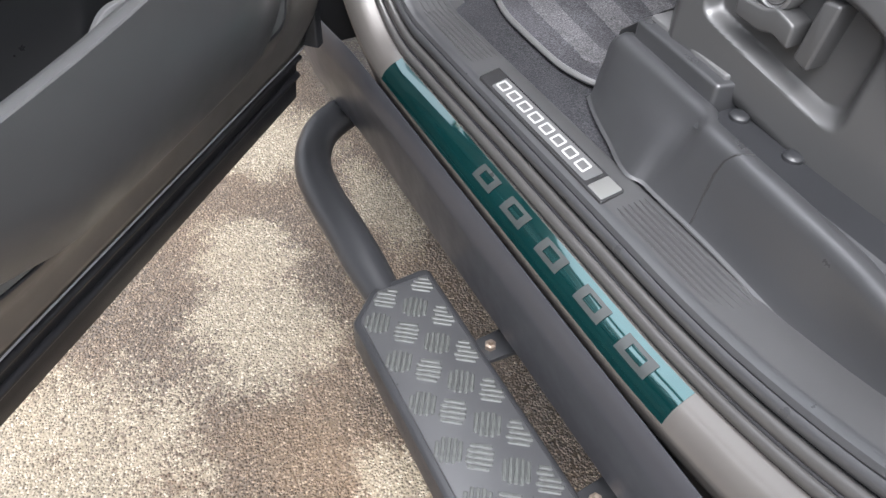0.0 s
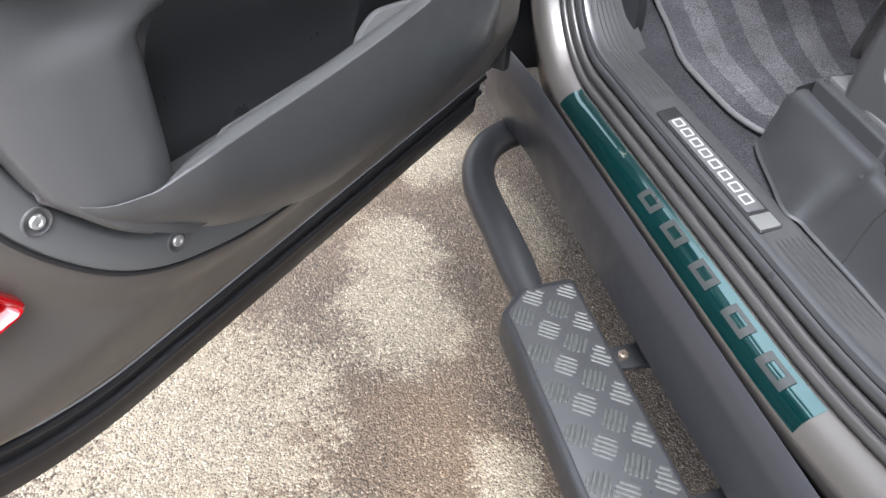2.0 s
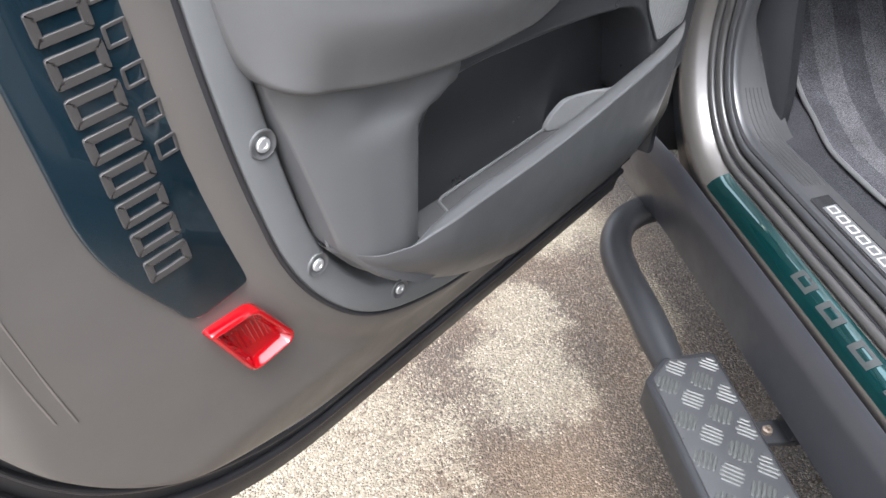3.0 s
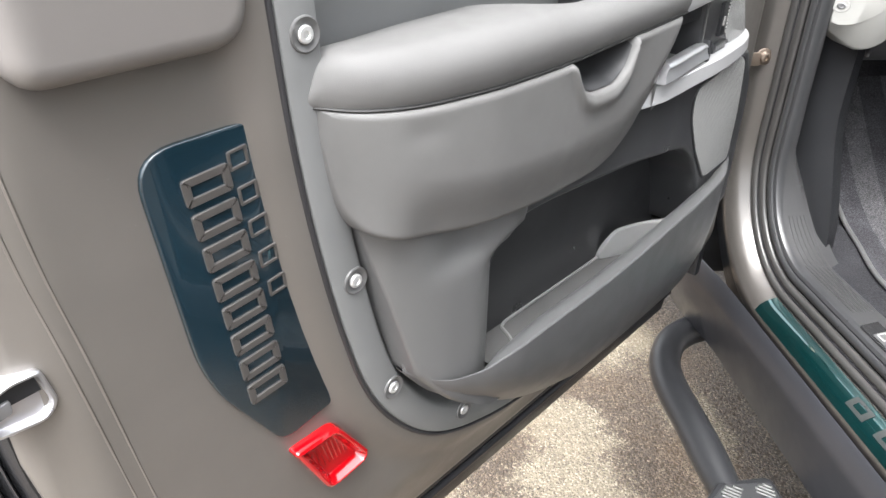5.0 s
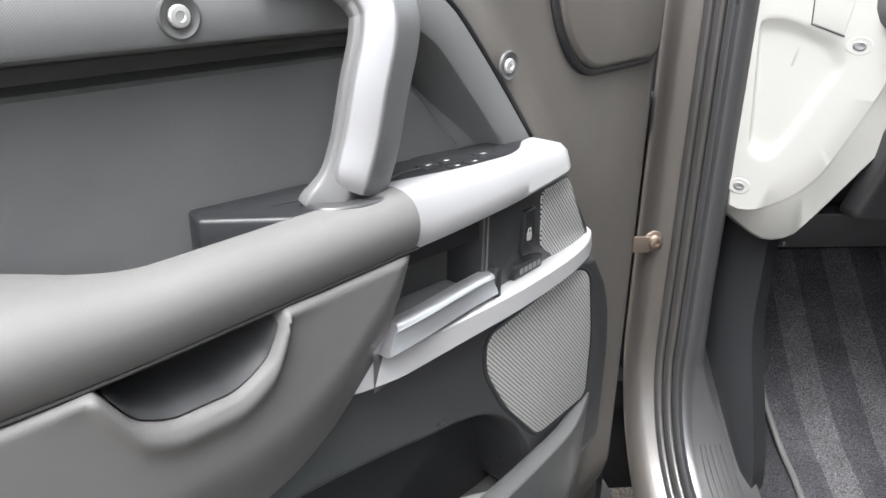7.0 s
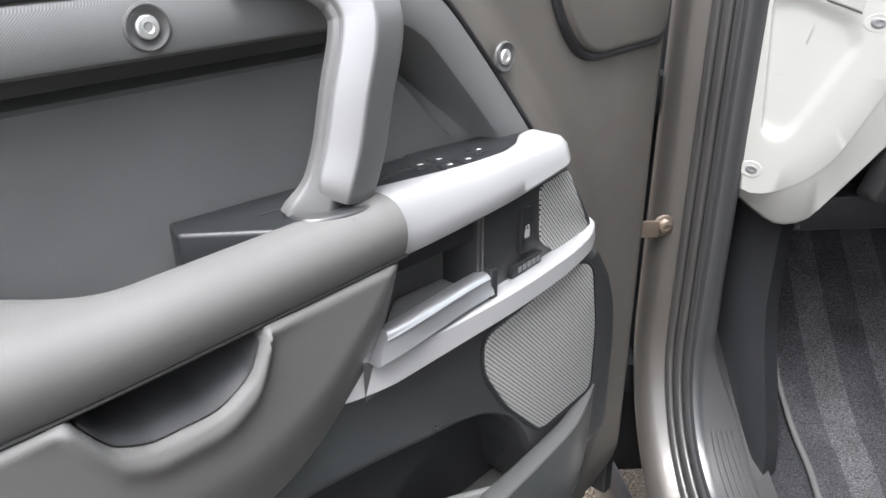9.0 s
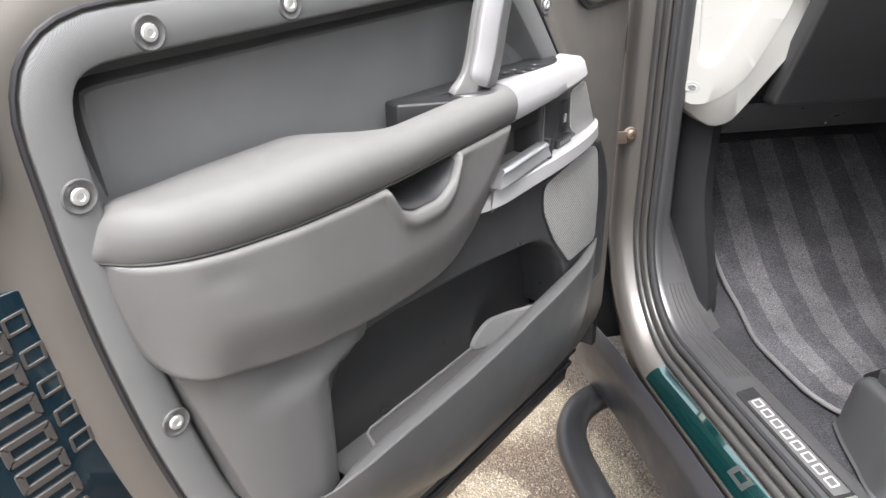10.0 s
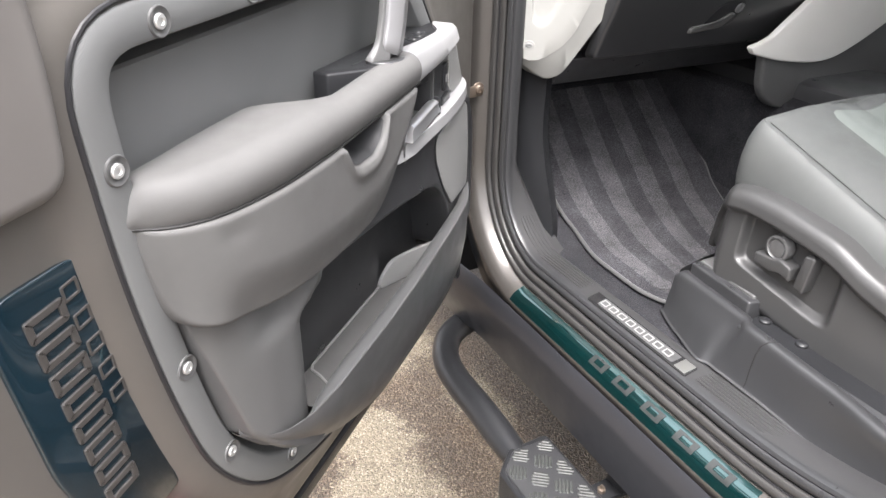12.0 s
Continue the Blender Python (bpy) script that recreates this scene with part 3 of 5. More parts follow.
# above the view; like the far side, added to shade the interior
part("unseen_roof", slab(rounded([(0.0, -2.30), (1.78, -2.30), (1.74, 0.42), (0.05, 0.42)], 0.05, 5), lambda a, b, d: Vector((a, b, d)), 1.90, 1.975, 0.03, 4), PAINT, car)
part("floor_carpet", grid([[Vector((x, y, z)) for y, z in ((-0.45, 0.604), (0.15, 0.603), (0.45, 0.600), (0.56, 0.612), (0.66, 0.665), (0.90, 0.87))] for x in (0.05, 0.4, 0.75)])[0], CARPET, car, "charcoal carpet on the floor")
part("tunnel", box(0.64, 0.95, -1.0, 0.92, 0.58, 0.86, 0.04), CARPET, car)

# kick panel beside the footwell, coloured black for the shade it stands in
rows = []
for i in range(21):
    z = 0.57 + 0.63 * i / 20
    yb = 0.468 + 0.072 * smooth(z, 0.6, 0.85)
    rows.append([Vector((0.045, 0.64, z)), Vector((0.040, 0.612, z)), Vector((0.046, 0.60, z)), Vector((0.056, 0.5 * (yb + 0.6), z)), Vector((0.066, yb + 0.02, z)), Vector((0.075, yb + 0.003, z)), Vector((0.10, yb + 0.02, z)), Vector((0.13, yb + 0.30, z))])
part("shaded_kick_panel", grid(rows)[0], BLACK, car, "moulded kick panel, footwell shade put into its black")

# check strap between pillar and door
strap = part("check_strap", box(-0.090, -0.050, 0.606, 0.612, 0.900, 0.922, 0.002), DULL, car, "dull zinc check strap")
part("bolt", lathe([(0.015, 0.0), (0.014, 0.003), (0.010, 0.004), (0.008, 0.009), (0.0045, 0.010), (0.004, 0.006)], lambda a, b, d: Vector((-0.043 + a, 0.612 - d, 0.914 + b)), 14), DULL, strap)
for z in (0.62, 1.05):
    part("hinge", box(-0.10, -0.03, 0.66, 0.72, z, z + 0.05, 0.008), BLACK, car)

# wheels that carry the car
for x in (0.02, 1.70):
    for y in (1.78, -1.45):
        wheel = part("wheel", lathe([(0.10, 0.10), (0.23, 0.06), (0.25, 0.0), (0.25, 0.13)], lambda a, b, d, x=x, y=y: Vector((x - 0.12 + (0.23 - d if x < 1 else d), y + a, 0.39 + b)), 32), GUARD, car)
        part("tyre", lathe([(0.24, 0.0), (0.30, -0.012), (0.37, 0.0), (0.39, 0.03), (0.39, 0.20), (0.37, 0.235), (0.24, 0.23)], lambda a, b, d, x=x, y=y: Vector((x - 0.12 + d, y + a, 0.39 + b)), 48), RUBBER, wheel)

# ---------------------------------------------------------------- side step
line = curve([(0.0, 0.665, 0.31), (-0.055, 0.640, 0.315), (-0.105, 0.600, 0.318), (-0.142, 0.535, 0.318), (-0.154, 0.46, 0.316), (-0.152, 0.36, 0.313), (-0.149, 0.26, 0.304), (-0.148, 0.205, 0.299)], 60)
step = part("side_step", tube(line, [0.031 - 0.004 * smooth(-p.y, -0.30, -0.21) for p in line], 24), BLACK, car, "satin black tubular side step")
out = rounded([(-0.076, 0.224), (-0.086, 0.230), (-0.167, 0.225), (-0.213, 0.182), (-0.214, -0.45), (-0.076, -0.45)], 0.006, 4)
part("tread_body", slab(out, lambda a, b, d: Vector((a, b, d)), 0.272, 0.326, 0.006), BLACK, step)
pad = rounded([(-0.084, 0.214), (-0.163, 0.215), (-0.203, 0.178), (-0.204, -0.44), (-0.084, -0.44)], 0.006, 4)
part("tread_pad", slab(pad, lambda a, b, d: Vector((a, b, d)), 0.320, 0.3295, 0.002), PLASTIC_DARK, step, "dark plastic tread pad")


def rib_mesh(length):
    h, w = length / 2, 0.0026
    bm = slab(rounded([(-h, -w), (h, -w), (h, w), (-h, w)], 0.0024, 2), lambda a, b, d: Vector((a, b, d)), -0.001, 0.0020, 0.0010, 1)
    me = bpy.data.meshes.new("bar")
    bmesh.ops.recalc_face_normals(bm, faces=bm.faces)
    bm.to_mesh(me)
    bm.free()
    me.materials.append(TREAD)
    return me


def inside_pad(x, y):
    return -0.202 < x < -0.086 and -0.43 < y < 0.212 and y < 0.212 + (x + 0.163) * 0.92


BARS = {n: rib_mesh(n / 1000) for n in (10, 16, 21, 27, 33)}
made = 0
# blocks of five bars, turned crosswise from column to column
for cx, y0, pitch, turn in ((-0.156, 0.1980, 0.0664, -36), (-0.0978, 0.2010, 0.0657, -36), (-0.1268, 0.1655, 0.0668, 56), (-0.1845, 0.1632, 0.0690, 56)):
    turn = radians(turn)
    ax, ay = math.cos(turn), math.sin(turn)
    for j in range(-1, 11):
        cy = y0 - pitch * j
        for k in range(5):
            o = (k - 2) * 0.0069
            x, y = cx - ay * o, cy + ax * o
            most = 27 if k in (0, 4) else 33
            fits = [(n, s) for n in (33, 27, 21, 16, 10) for s in (0, -0.006, 0.006, -0.010, 0.010) if n <= most and abs(s) * 1000 <= (most - n) / 2 + 0.5 and all(inside_pad(x + ax * (s + e * n / 2000), y + ay * (s + e * n / 2000)) for e in (-1, -0.5, 0, 0.5, 1))]
            if fits and made < 298:
                n, s = fits[0]
                ob = new("bar", BARS[n])
                ob.parent = step
                ob.matrix_local = Matrix.Translation((x + ax * s, y + ay * s, 0.3297)) @ Matrix.Rotation(turn, 4, "Z")
                made += 1
for y in (0.075, -0.165):
    br = part("bracket", slab(rounded([(-0.08, y - 0.018), (-0.02, y - 0.022), (-0.02, y + 0.022), (-0.08, y + 0.018)], 0.004, 2), lambda a, b, d: Vector((a, b, d)), 0.300, 0.308, 0.001), BLACK, step)
    part("nut", lathe([(0.008, 0.0), (0.008, 0.007), (0.004, 0.008), (0.003, 0.014)], lambda a, b, d: Vector((-0.058 + a, y + b, 0.308 + d)), 6), DULL, br)
    part("stay", box(-0.030, 0.03, y - 0.02, y + 0.02, 0.296, 0.51, 0.001), BLACK, step)


# ---------------------------------------------------------------- floor mat
mat_thing = thing("floor_mat", "charcoal carpet mat brushed in stripes, on the floor", "floor mat")
MATLINE = [(0.165, 0.612), (0.30, 0.611), (0.44, 0.609), (0.52, 0.616), (0.60, 0.645), (0.70, 0.715), (0.83, 0.82)]


def mat_left(y):
    return interp(y, [(0.16, 0.135), (0.19, 0.118), (0.24, 0.108), (0.35, 0.112), (0.5, 0.150), (0.62, 0.165), (0.86, 0.20)])


def mat_right(y):
    return interp(y, [(0.16, 0.30), (0.20, 0.40), (0.40, 0.53), (0.55, 0.61), (0.62, 0.64), (0.86, 0.655)])


def mat_strip(f0, f1, n=44, lift=0.0, m=4):
    rows = []
    for i in range(n + 1):
        y = 0.168 + 0.655 * i / n
        z = interp(y, MATLINE) + lift
        row = []
        for j in range(m + 1):
            f = f0 + (f1 - f0) * j / m
            x = mat_left(y) + (mat_right(y) - mat_left(y)) * f
            row.append(Vector((x, y, z + 0.003 * math.sin(9 * x + 5 * y))))
        rows.append([row[0] - Vector((0, 0, 0.008))] + row + [row[-1] - Vector((0, 0, 0.008))])
    return grid(rows)[0]


cuts = [0.0, 0.10, 0.20, 0.31, 0.42, 0.53, 0.64, 0.75, 0.86, 1.0]
for k, (a, b) in enumerate(zip(cuts, cuts[1:])):
    part("stripe", mat_strip(a, b, lift=0.0006 * (k % 2)), MAT_LIGHT if k % 2 else MAT_DARK, mat_thing)
edge = [Vector((mat_left(y) - 0.002, y, interp(y, MATLINE) - 0.001)) for y in np.linspace(0.823, 0.168, 40)]
edge += [Vector((mat_left(0.168) + (mat_right(0.168) - mat_left(0.168)) * f, 0.163, 0.611)) for f in np.linspace(0.02, 1, 14)]
edge += [Vector((mat_right(y) + 0.002, y, interp(y, MATLINE) - 0.001)) for y in np.linspace(0.175, 0.823, 40)]
part("binding", tube(edge, 0.0042, 8), PLASTIC, mat_thing, "grey bound edge")
part("fixing", lathe([(0.020, 0.0), (0.020, 0.004), (0.016, 0.006), (0.012, 0.005)], lambda a, b, d: Vector((0.155 + a, 0.225 + b, 0.612 + d)), 20), MAT_LIGHT, mat_thing)

# ---------------------------------------------------------------- seat
seat = thing("front_seat", "grey-green leather front seat with a plastic base trim", "car seat")


def plinth():
    """Moulded base trim: a leaning wall along the sill with a rolled foot and top."""
    foot = [(-0.60, 0.050), (-0.30, 0.050), (-0.208, 0.055), (-0.063, 0.063), (-0.01, 0.063), (0.006, 0.064), (0.022, 0.057), (0.078, 0.073), (0.132, 0.091), (0.160, 0.104)]
    top = [(-0.60, 0.050), (-0.30, 0.054), (-0.246, 0.0595), (-0.203, 0.068), (-0.139, 0.0745), (-0.066, 0.0805), (-0.020, 0.085), (-0.006, 0.097), (0.03, 0.1005), (0.12, 0.110), (0.160, 0.116)]
    rows = []
    for i in range(101):
        y = 0.160 - 0.76 * (0.55 * i / 100 + 0.45 * (i / 100) ** 2)
        a, b = interp(y, foot), interp(y, top)
        b = max(b, a + 0.006)
        zt = 0.694
        drop = 0.010 * smooth(y, 0.148, 0.160)
        sec = ((a - 0.008, 0.6100), (a - 0.004, 0.6118), (a - 0.001, 0.617), (a + 0.25 * (b - a), 0.642), (a + 0.62 * (b - a), 0.667), (b - 0.0035, zt - 0.013), (b - 0.0015, zt - 0.007), (b + 0.0015, zt - 0.003), (b + 0.006, zt - 0.0005), (b + 0.012, zt), (b + 0.018, zt - 0.002), (b + 0.022, zt - 0.010), (b + 0.023, 0.61))
        rows.append([Vector((x, y, z - drop * (z > 0.65))) for x, z in sec])
    bm, vs = grid(rows)
    bm.faces.new(vs[0])
    return bm


part("base_trim", plinth(), PLASTIC_DARK, seat, "dark moulded base trim beside the sill")
part("front_wall", grid([[Vector((x, y, z)) for x, y in ((0.125, 0.160), (0.2, 0.175), (0.55, 0.19))] for z in (0.60, 0.65, 0.69)])[0], PLASTIC_DARK, seat)
part("rail_cover", slab(rounded([(0.128, 0.142), (0.116, 0.004), (0.150, -0.004), (0.180, 0.142)], 0.005, 3), lambda a, b, d: Vector((a, b, d)), 0.62, 0.712, 0.004), PLASTIC_DARK, seat)
part("rail_cap", slab(rounded([(0.142, 0.136), (0.130, 0.010), (0.150, 0.004), (0.176, 0.136)], 0.003, 3), lambda a, b, d: Vector((a, b, d)), 0.70, 0.7165, 0.002), PLASTIC, seat)
part("seat_frame", box(0.175, 0.60, -0.60, 0.10, 0.60, 0.79, 0.0), BLACK, seat)
part("base_shelf", grid([[Vector((x, y, z)) for x, z in ((0.090, 0.680), (0.098, 0.6865), (0.20, 0.688), (0.22, 0.66))] for y in np.linspace(-0.004, -0.60, 9)])[0], BLACK, seat)
for x, y in ((0.132, -0.020), (0.132, -0.088)):
    part("rail_bolt", lathe([(0.0105, 0.0), (0.0100, 0.003), (0.008, 0.005), (0.004, 0.0060)], lambda a, b, d, x=x, y=y: Vector((x + a, y + b, 0.687 + d)), 16), BLACK, seat)
part("rail", box(0.11, 0.20, -0.60, -0.02, 0.604, 0.628, 0.002), BLACK, seat)
part("seam_line", tube([Vector((0.0595, -0.063, 0.6125)), Vector((0.0635, -0.062, 0.622)), Vector((0.0675, -0.060, 0.642)), Vector((0.0735, -0.058, 0.667)), Vector((0.0775, -0.060, 0.682)), Vector((0.0825, -0.066, 0.692)), Vector((0.095, -0.075, 0.694))], 0.0011, 6), STITCH, seat)

# side valance with its controls
def valance():
    top = [(0.188, 0.73), (0.183, 0.79), (0.170, 0.817), (0.148, 0.833), (0.095, 0.842), (0.0525, 0.841), (0.002, 0.8354), (-0.046, 0.8277), (-0.112, 0.804), (-0.3, 0.765), (-0.6, 0.74)]
    rows = []
    n = 320
    for i in range(n + 1):
        y = 0.188 - 0.80 * (0.45 * i / n + 0.55 * (i / n) ** 2.2)
        zt = interp(-y, [(-t[0], t[1]) for t in top])
        zb = 0.654 + 0.04 * smooth(y, 0.12, 0.188) - 0.15 * min(0.3, max(0.0, 0.051 - y))
        inn = 0.045 * smooth(y, 0.13, 0.188)
        row = []
        for j in range(121):
            f = j / 120
            z = zb + (zt - zb) * f
            x = 0.190 + inn + 0.012 * f * f
            x -= 0.013 * smooth(z, zt - 0.045, zt - 0.028)
            r = max(0.0, 1 - (zt - z) / 0.018)
            x += 0.018 * (1 - math.sqrt(max(0.0, 1 - r * r)))
            x += 0.010 * max(0.0, 1 - (z - zb) / 0.02) ** 2
            # sunk field round the controls
            ds = (0.104 - y, 0.806 + (y - 0.09) * 0.13 - z, z - 0.719 - (y - 0.085) * 0.17, (y + 0.070) * 0.5)
            m = -math.log(sum(math.exp(-max(-0.05, d) * 160) for d in ds)) / 160
            x += 0.017 * smooth(m, -0.004, 0.005)
            row.append(Vector((x, y, z)))
        rows.append([Vector((0.27, y, zb))] + row + [Vector((0.27, y, zt + 0.004))])
    return grid(rows)[0]


part("valance", valance(), VALANCE, seat, "charcoal plastic side valance")
knob = part("lumbar_knob", lathe([(0.021, 0.0), (0.021, 0.012), (0.0195, 0.0155), (0.0165, 0.0165), (0.0150, 0.0145), (0.0145, 0.0125), (0.0130, 0.0125), (0.0120, 0.0150), (0.004, 0.0155)], lambda a, b, d: Vector((0.208 - d, 0.036 + a, 0.775 + b)), 28), PLASTIC, seat, "round grey adjuster knob")
part("ring", lathe([(0.0135, 0.0), (0.0135, 0.0012), (0.0125, 0.0012), (0.0125, 0.0)], lambda a, b, d: Vector((0.1945 - d, 0.036 + a, 0.775 + b)), 24), HANDLE, knob)
part("slide_switch", slab(rounded([(0.000, 0.735), (0.020, 0.741), (0.034, 0.736), (0.066, 0.738), (0.068, 0.756), (0.036, 0.757), (0.024, 0.763), (0.002, 0.757)], 0.004, 3), lambda a, b, d: Vector((d, a, b)), 0.215, 0.188, 0.0028), VALANCE, seat)
part("tilt_switch", slab(rounded([(-0.026, 0.728), (-0.008, 0.732), (-0.014, 0.788), (-0.031, 0.790)], 0.004, 3), lambda a, b, d: Vector((d, a, b)), 0.215, 0.188, 0.0028), VALANCE, seat)


def ridge(y):
    """Height of the cushion's edge seam, falling towards the back."""
    return 0.933 - 0.34 * (0.151 - max(y, -0.10)) - 0.12 * (-0.10 - min(y, -0.10))


def cushion_top(x, y):
    e = min(x - 0.248, 0.694 - x) / 0.22
    return ridge(min(y, 0.156)) + 0.012 * math.sin(math.pi * min(1.0, max(0.0, e))) - 0.5 * max(0.0, y - 0.156)


def cushion():
    """Boxed cushion: a bulging border up to the edge seam, and a soft top inside it."""
    plan = rounded([(0.222, -0.60), (0.720, -0.60), (0.720, 0.182), (0.222, 0.182)], [0.05, 0.05, 0.06, 0.05], 8)
    loop = []
    for (ax, ay), (bx, by) in zip(plan, plan[1:] + plan[:1]):
        n = max(1, int(math.hypot(bx - ax, by - ay) / 0.012))
        loop += [(ax + (bx - ax) * k / n, ay + (by - ay) * k / n) for k in range(n)]
    rows = []
    for k, (x, y) in enumerate(loop):
        px, py = loop[k - 1]
        qx, qy = loop[(k + 1) % len(loop)]
        d = Vector((qx - px, qy - py)).normalized()
        nx, ny = -d.y, d.x
        if nx * (0.47 - x) + ny * (-0.2 - y) < 0:
            nx, ny = -nx, -ny
        y += 0.022 * math.sin(math.pi * min(1.0, max(0.0, (x - 0.222) / 0.498))) * smooth(y, 0.0, 0.18)
        row = []
        for inset, h in ((0.040, 0.0), (0.016, 0.18), (0.005, 0.36), (0.0, 0.54), (0.001, 0.70), (0.006, 0.84), (0.013, 0.93), (0.0195, 0.979), (0.0235, 0.994), (0.0255, 0.988), (0.028, 0.993)):
            a, b = x + nx * inset, y + ny * inset
            row.append(Vector((a, b, 0.72 + (ridge(min(b, 0.156)) - 0.72) * h)))
        a, b = row[-1].x, row[-1].y
        sx, sy = 0.47, min(max(b, -0.5), 0.05)
        for f in (0.03, 0.08, 0.16, 0.26, 0.38, 0.52, 0.68, 0.85, 1.0):
            g, h = a + (sx - a) * f, b + (sy - b) * f
            row.append(Vector((g, h, cushion_top(g, h) - 0.004 * (1 - f) ** 6)))
        rows.append(row)
    return grid(rows + [rows[0]])[0]


cush = part("cushion", cushion(), SEAT, seat, "grey-green leather cushion with side bolsters", 60)
rows = []
for i in range(25):
    y = 0.137 - 0.64 * (i / 24) ** 1.4
    pull = 0.030 * (1 - math.sqrt(max(0.0, 1 - max(0.0, 1 - (0.137 - y) / 0.035) ** 2)))
    xs = np.linspace(0.362 + pull, 0.578 - pull, 15)
    rows.append([Vector((x, y, cushion_top(x, y) + (0.0028 if 0 < j < 14 and i else -0.002))) for j, x in enumerate(xs)])
part("insert", grid(rows)[0], SEAT_LIGHT, cush, "pale perforated leather insert")
for x, dz, r in ((0.2475, -0.0045, 0.0011), (0.2540, 0.0006, 0.0006)):
    part("stitching", tube([Vector((x, y, ridge(y) + dz)) for y in np.linspace(0.146, -0.5, 40)], r, 6), STITCH, cush)
part("backrest", slab(rounded([(0.25, 0.92), (0.72, 0.92), (0.70, 1.55), (0.28, 1.55)], 0.06, 6), lambda a, b, d: Vector((a, d - (b - 0.92) * 0.3, b)), -0.72, -0.56, 0.04, 5), SEAT, seat)

# the seat stands out over the sill side of its base
for ob in seat.children:
    if ob.name.split(".")[0] in ("valance", "lumbar_knob", "slide_switch", "tilt_switch", "cushion", "backrest"):
        ob.location = (-0.055, -0.037, 0.033)

# ---------------------------------------------------------------- dashboard
dash = thing("dashboard", "dark dashboard with a pale painted end cap", "dashboard")


def cap_put(a, b, d):
    """Place on the end cap: a inwards, b up; the face turns towards the seat and leans in."""
    return Vector((0.007 + a, 0.570 - 0.90 * a - d, b))


capo = rounded([(0.010, 0.976), (0.052, 0.941), (0.076, 0.953), (0.136, 1.085), (0.143, 1.25), (0.000, 1.25)], [0.010, 0.018, 0.02, 0.02, 0.01, 0.01], 5)
face = rounded([(0.0120, 0.981), (0.034, 0.983), (0.060, 1.006), (0.080, 1.036), (0.112, 1.141), (0.125, 1.246), (0.003, 1.246)], [0.006, 0.012, 0.02, 0.02, 0.02, 0.01, 0.01], 5)
panel = rounded([(0.0205, 1.054), (0.035, 1.046), (0.046, 1.058), (0.082, 1.158), (0.075, 1.181), (0.032, 1.202), (0.0125, 1.200)], [0.008, 0.008, 0.010, 0.010, 0.008, 0.010, 0.008], 5)


def fan(poly, centre, n=120):
    """A closed line cut by n rays from a point inside it."""
    out = []
    for k in range(n):
        t = 2 * math.pi * k / n
        dx, dy, best = math.cos(t), math.sin(t), 0.0
        for (ax, ay), (bx, by) in zip(poly, poly[1:] + poly[:1]):
            ex, ey = bx - ax, by - ay
            den = dx * ey - dy * ex
            if abs(den) > 1e-12:
                r = ((ax - centre[0]) * ey - (ay - centre[1]) * ex) / den
                q = ((ax - centre[0]) * dy - (ay - centre[1]) * dx) / den
                if r > 0 and -1e-9 <= q <= 1 + 1e-9:
                    best = max(best, r)
        out.append((centre[0] + dx * best, centre[1] + dy * best))
    return out


MID = (0.042, 1.125)
lines = [fan(q, MID) for q in (capo, face, panel)]
bm = bmesh.new()
rows = []
for (k, f, d) in ((0, 0.0, -0.05), (0, 0.0, -0.010), (0, 0.03, -0.0065), (0, 0.08, -0.004), (0, 0.90, 0.0095), (0, 0.97, 0.0112), (1, 0.0, 0.012), (1, 0.5, 0.0124), (1, 0.86, 0.0128), (1, 0.95, 0.0126), (1, 1.0, 0.0116)):
    rows.append([bm.verts.new(cap_put(a + (c - a) * f, b + (e - b) * f, d)) for (a, b), (c, e) in zip(lines[k], lines[k + 1])])
for f, d in ((0.94, 0.0094), (0.87, 0.0072), (0.82, 0.0064), (0.76, 0.0061), (0.4, 0.0060)):
    rows.append([bm.verts.new(cap_put(MID[0] + (a - MID[0]) * f, MID[1] + (b - MID[1]) * f, d)) for a, b in lines[2]])
for r, s in zip(rows, rows[1:]):
    for i in range(len(r)):
        bm.faces.new((r[i], r[(i + 1) % len(r)], s[(i + 1) % len(r)], s[i]))
bmesh.ops.triangulate(bm, faces=[bm.faces.new(rows[-1])])
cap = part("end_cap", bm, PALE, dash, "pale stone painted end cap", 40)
part("flap", slab(rounded([(0.052, 1.1985), (0.076, 1.1875), (0.081, 1.246), (0.049, 1.246)], 0.0015, 2), cap_put, 0.008, 0.0136, 0.0008), PALE, cap)
part("slot", tube([cap_put(0.0495, 1.246, 0.0128), cap_put(0.0515, 1.1975, 0.0128), cap_put(0.0765, 1.1865, 0.0128)], 0.0008, 6), STITCH, cap)
for a, b in ((0.0172, 1.010), (0.088, 1.178)):
    hole = part("bolt_recess", lathe([(0.0100, -0.0002), (0.0092, 0.0006), (0.0078, 0.0006), (0.0062, 0.0003), (0.0060, 0.0003)], lambda p, q, d, a=a, b=b: cap_put(a + p, b + q, 0.0124 + d), 18), PALE, cap)
    part("bolt", lathe([(0.0048, 0.0), (0.0048, 0.0014), (0.0040, 0.0020), (0.0022, 0.0018), (0.0018, 0.0010), (0.001, 0.0010)], lambda p, q, d, a=a, b=b: cap_put(a + p, b + q, 0.0124 + d), 16), HANDLE, hole)
part("glovebox_door", slab(rounded([(0.13, 0.985), (0.66, 0.985), (0.66, 1.20), (0.13, 1.20)], 0.015, 4), lambda a, b, d: Vector((a, 0.50 - (b - 1.0) * 0.45 - d, b)), 0.0, 0.03, 0.008), PLASTIC_DARK, dash, "dark glovebox lid")
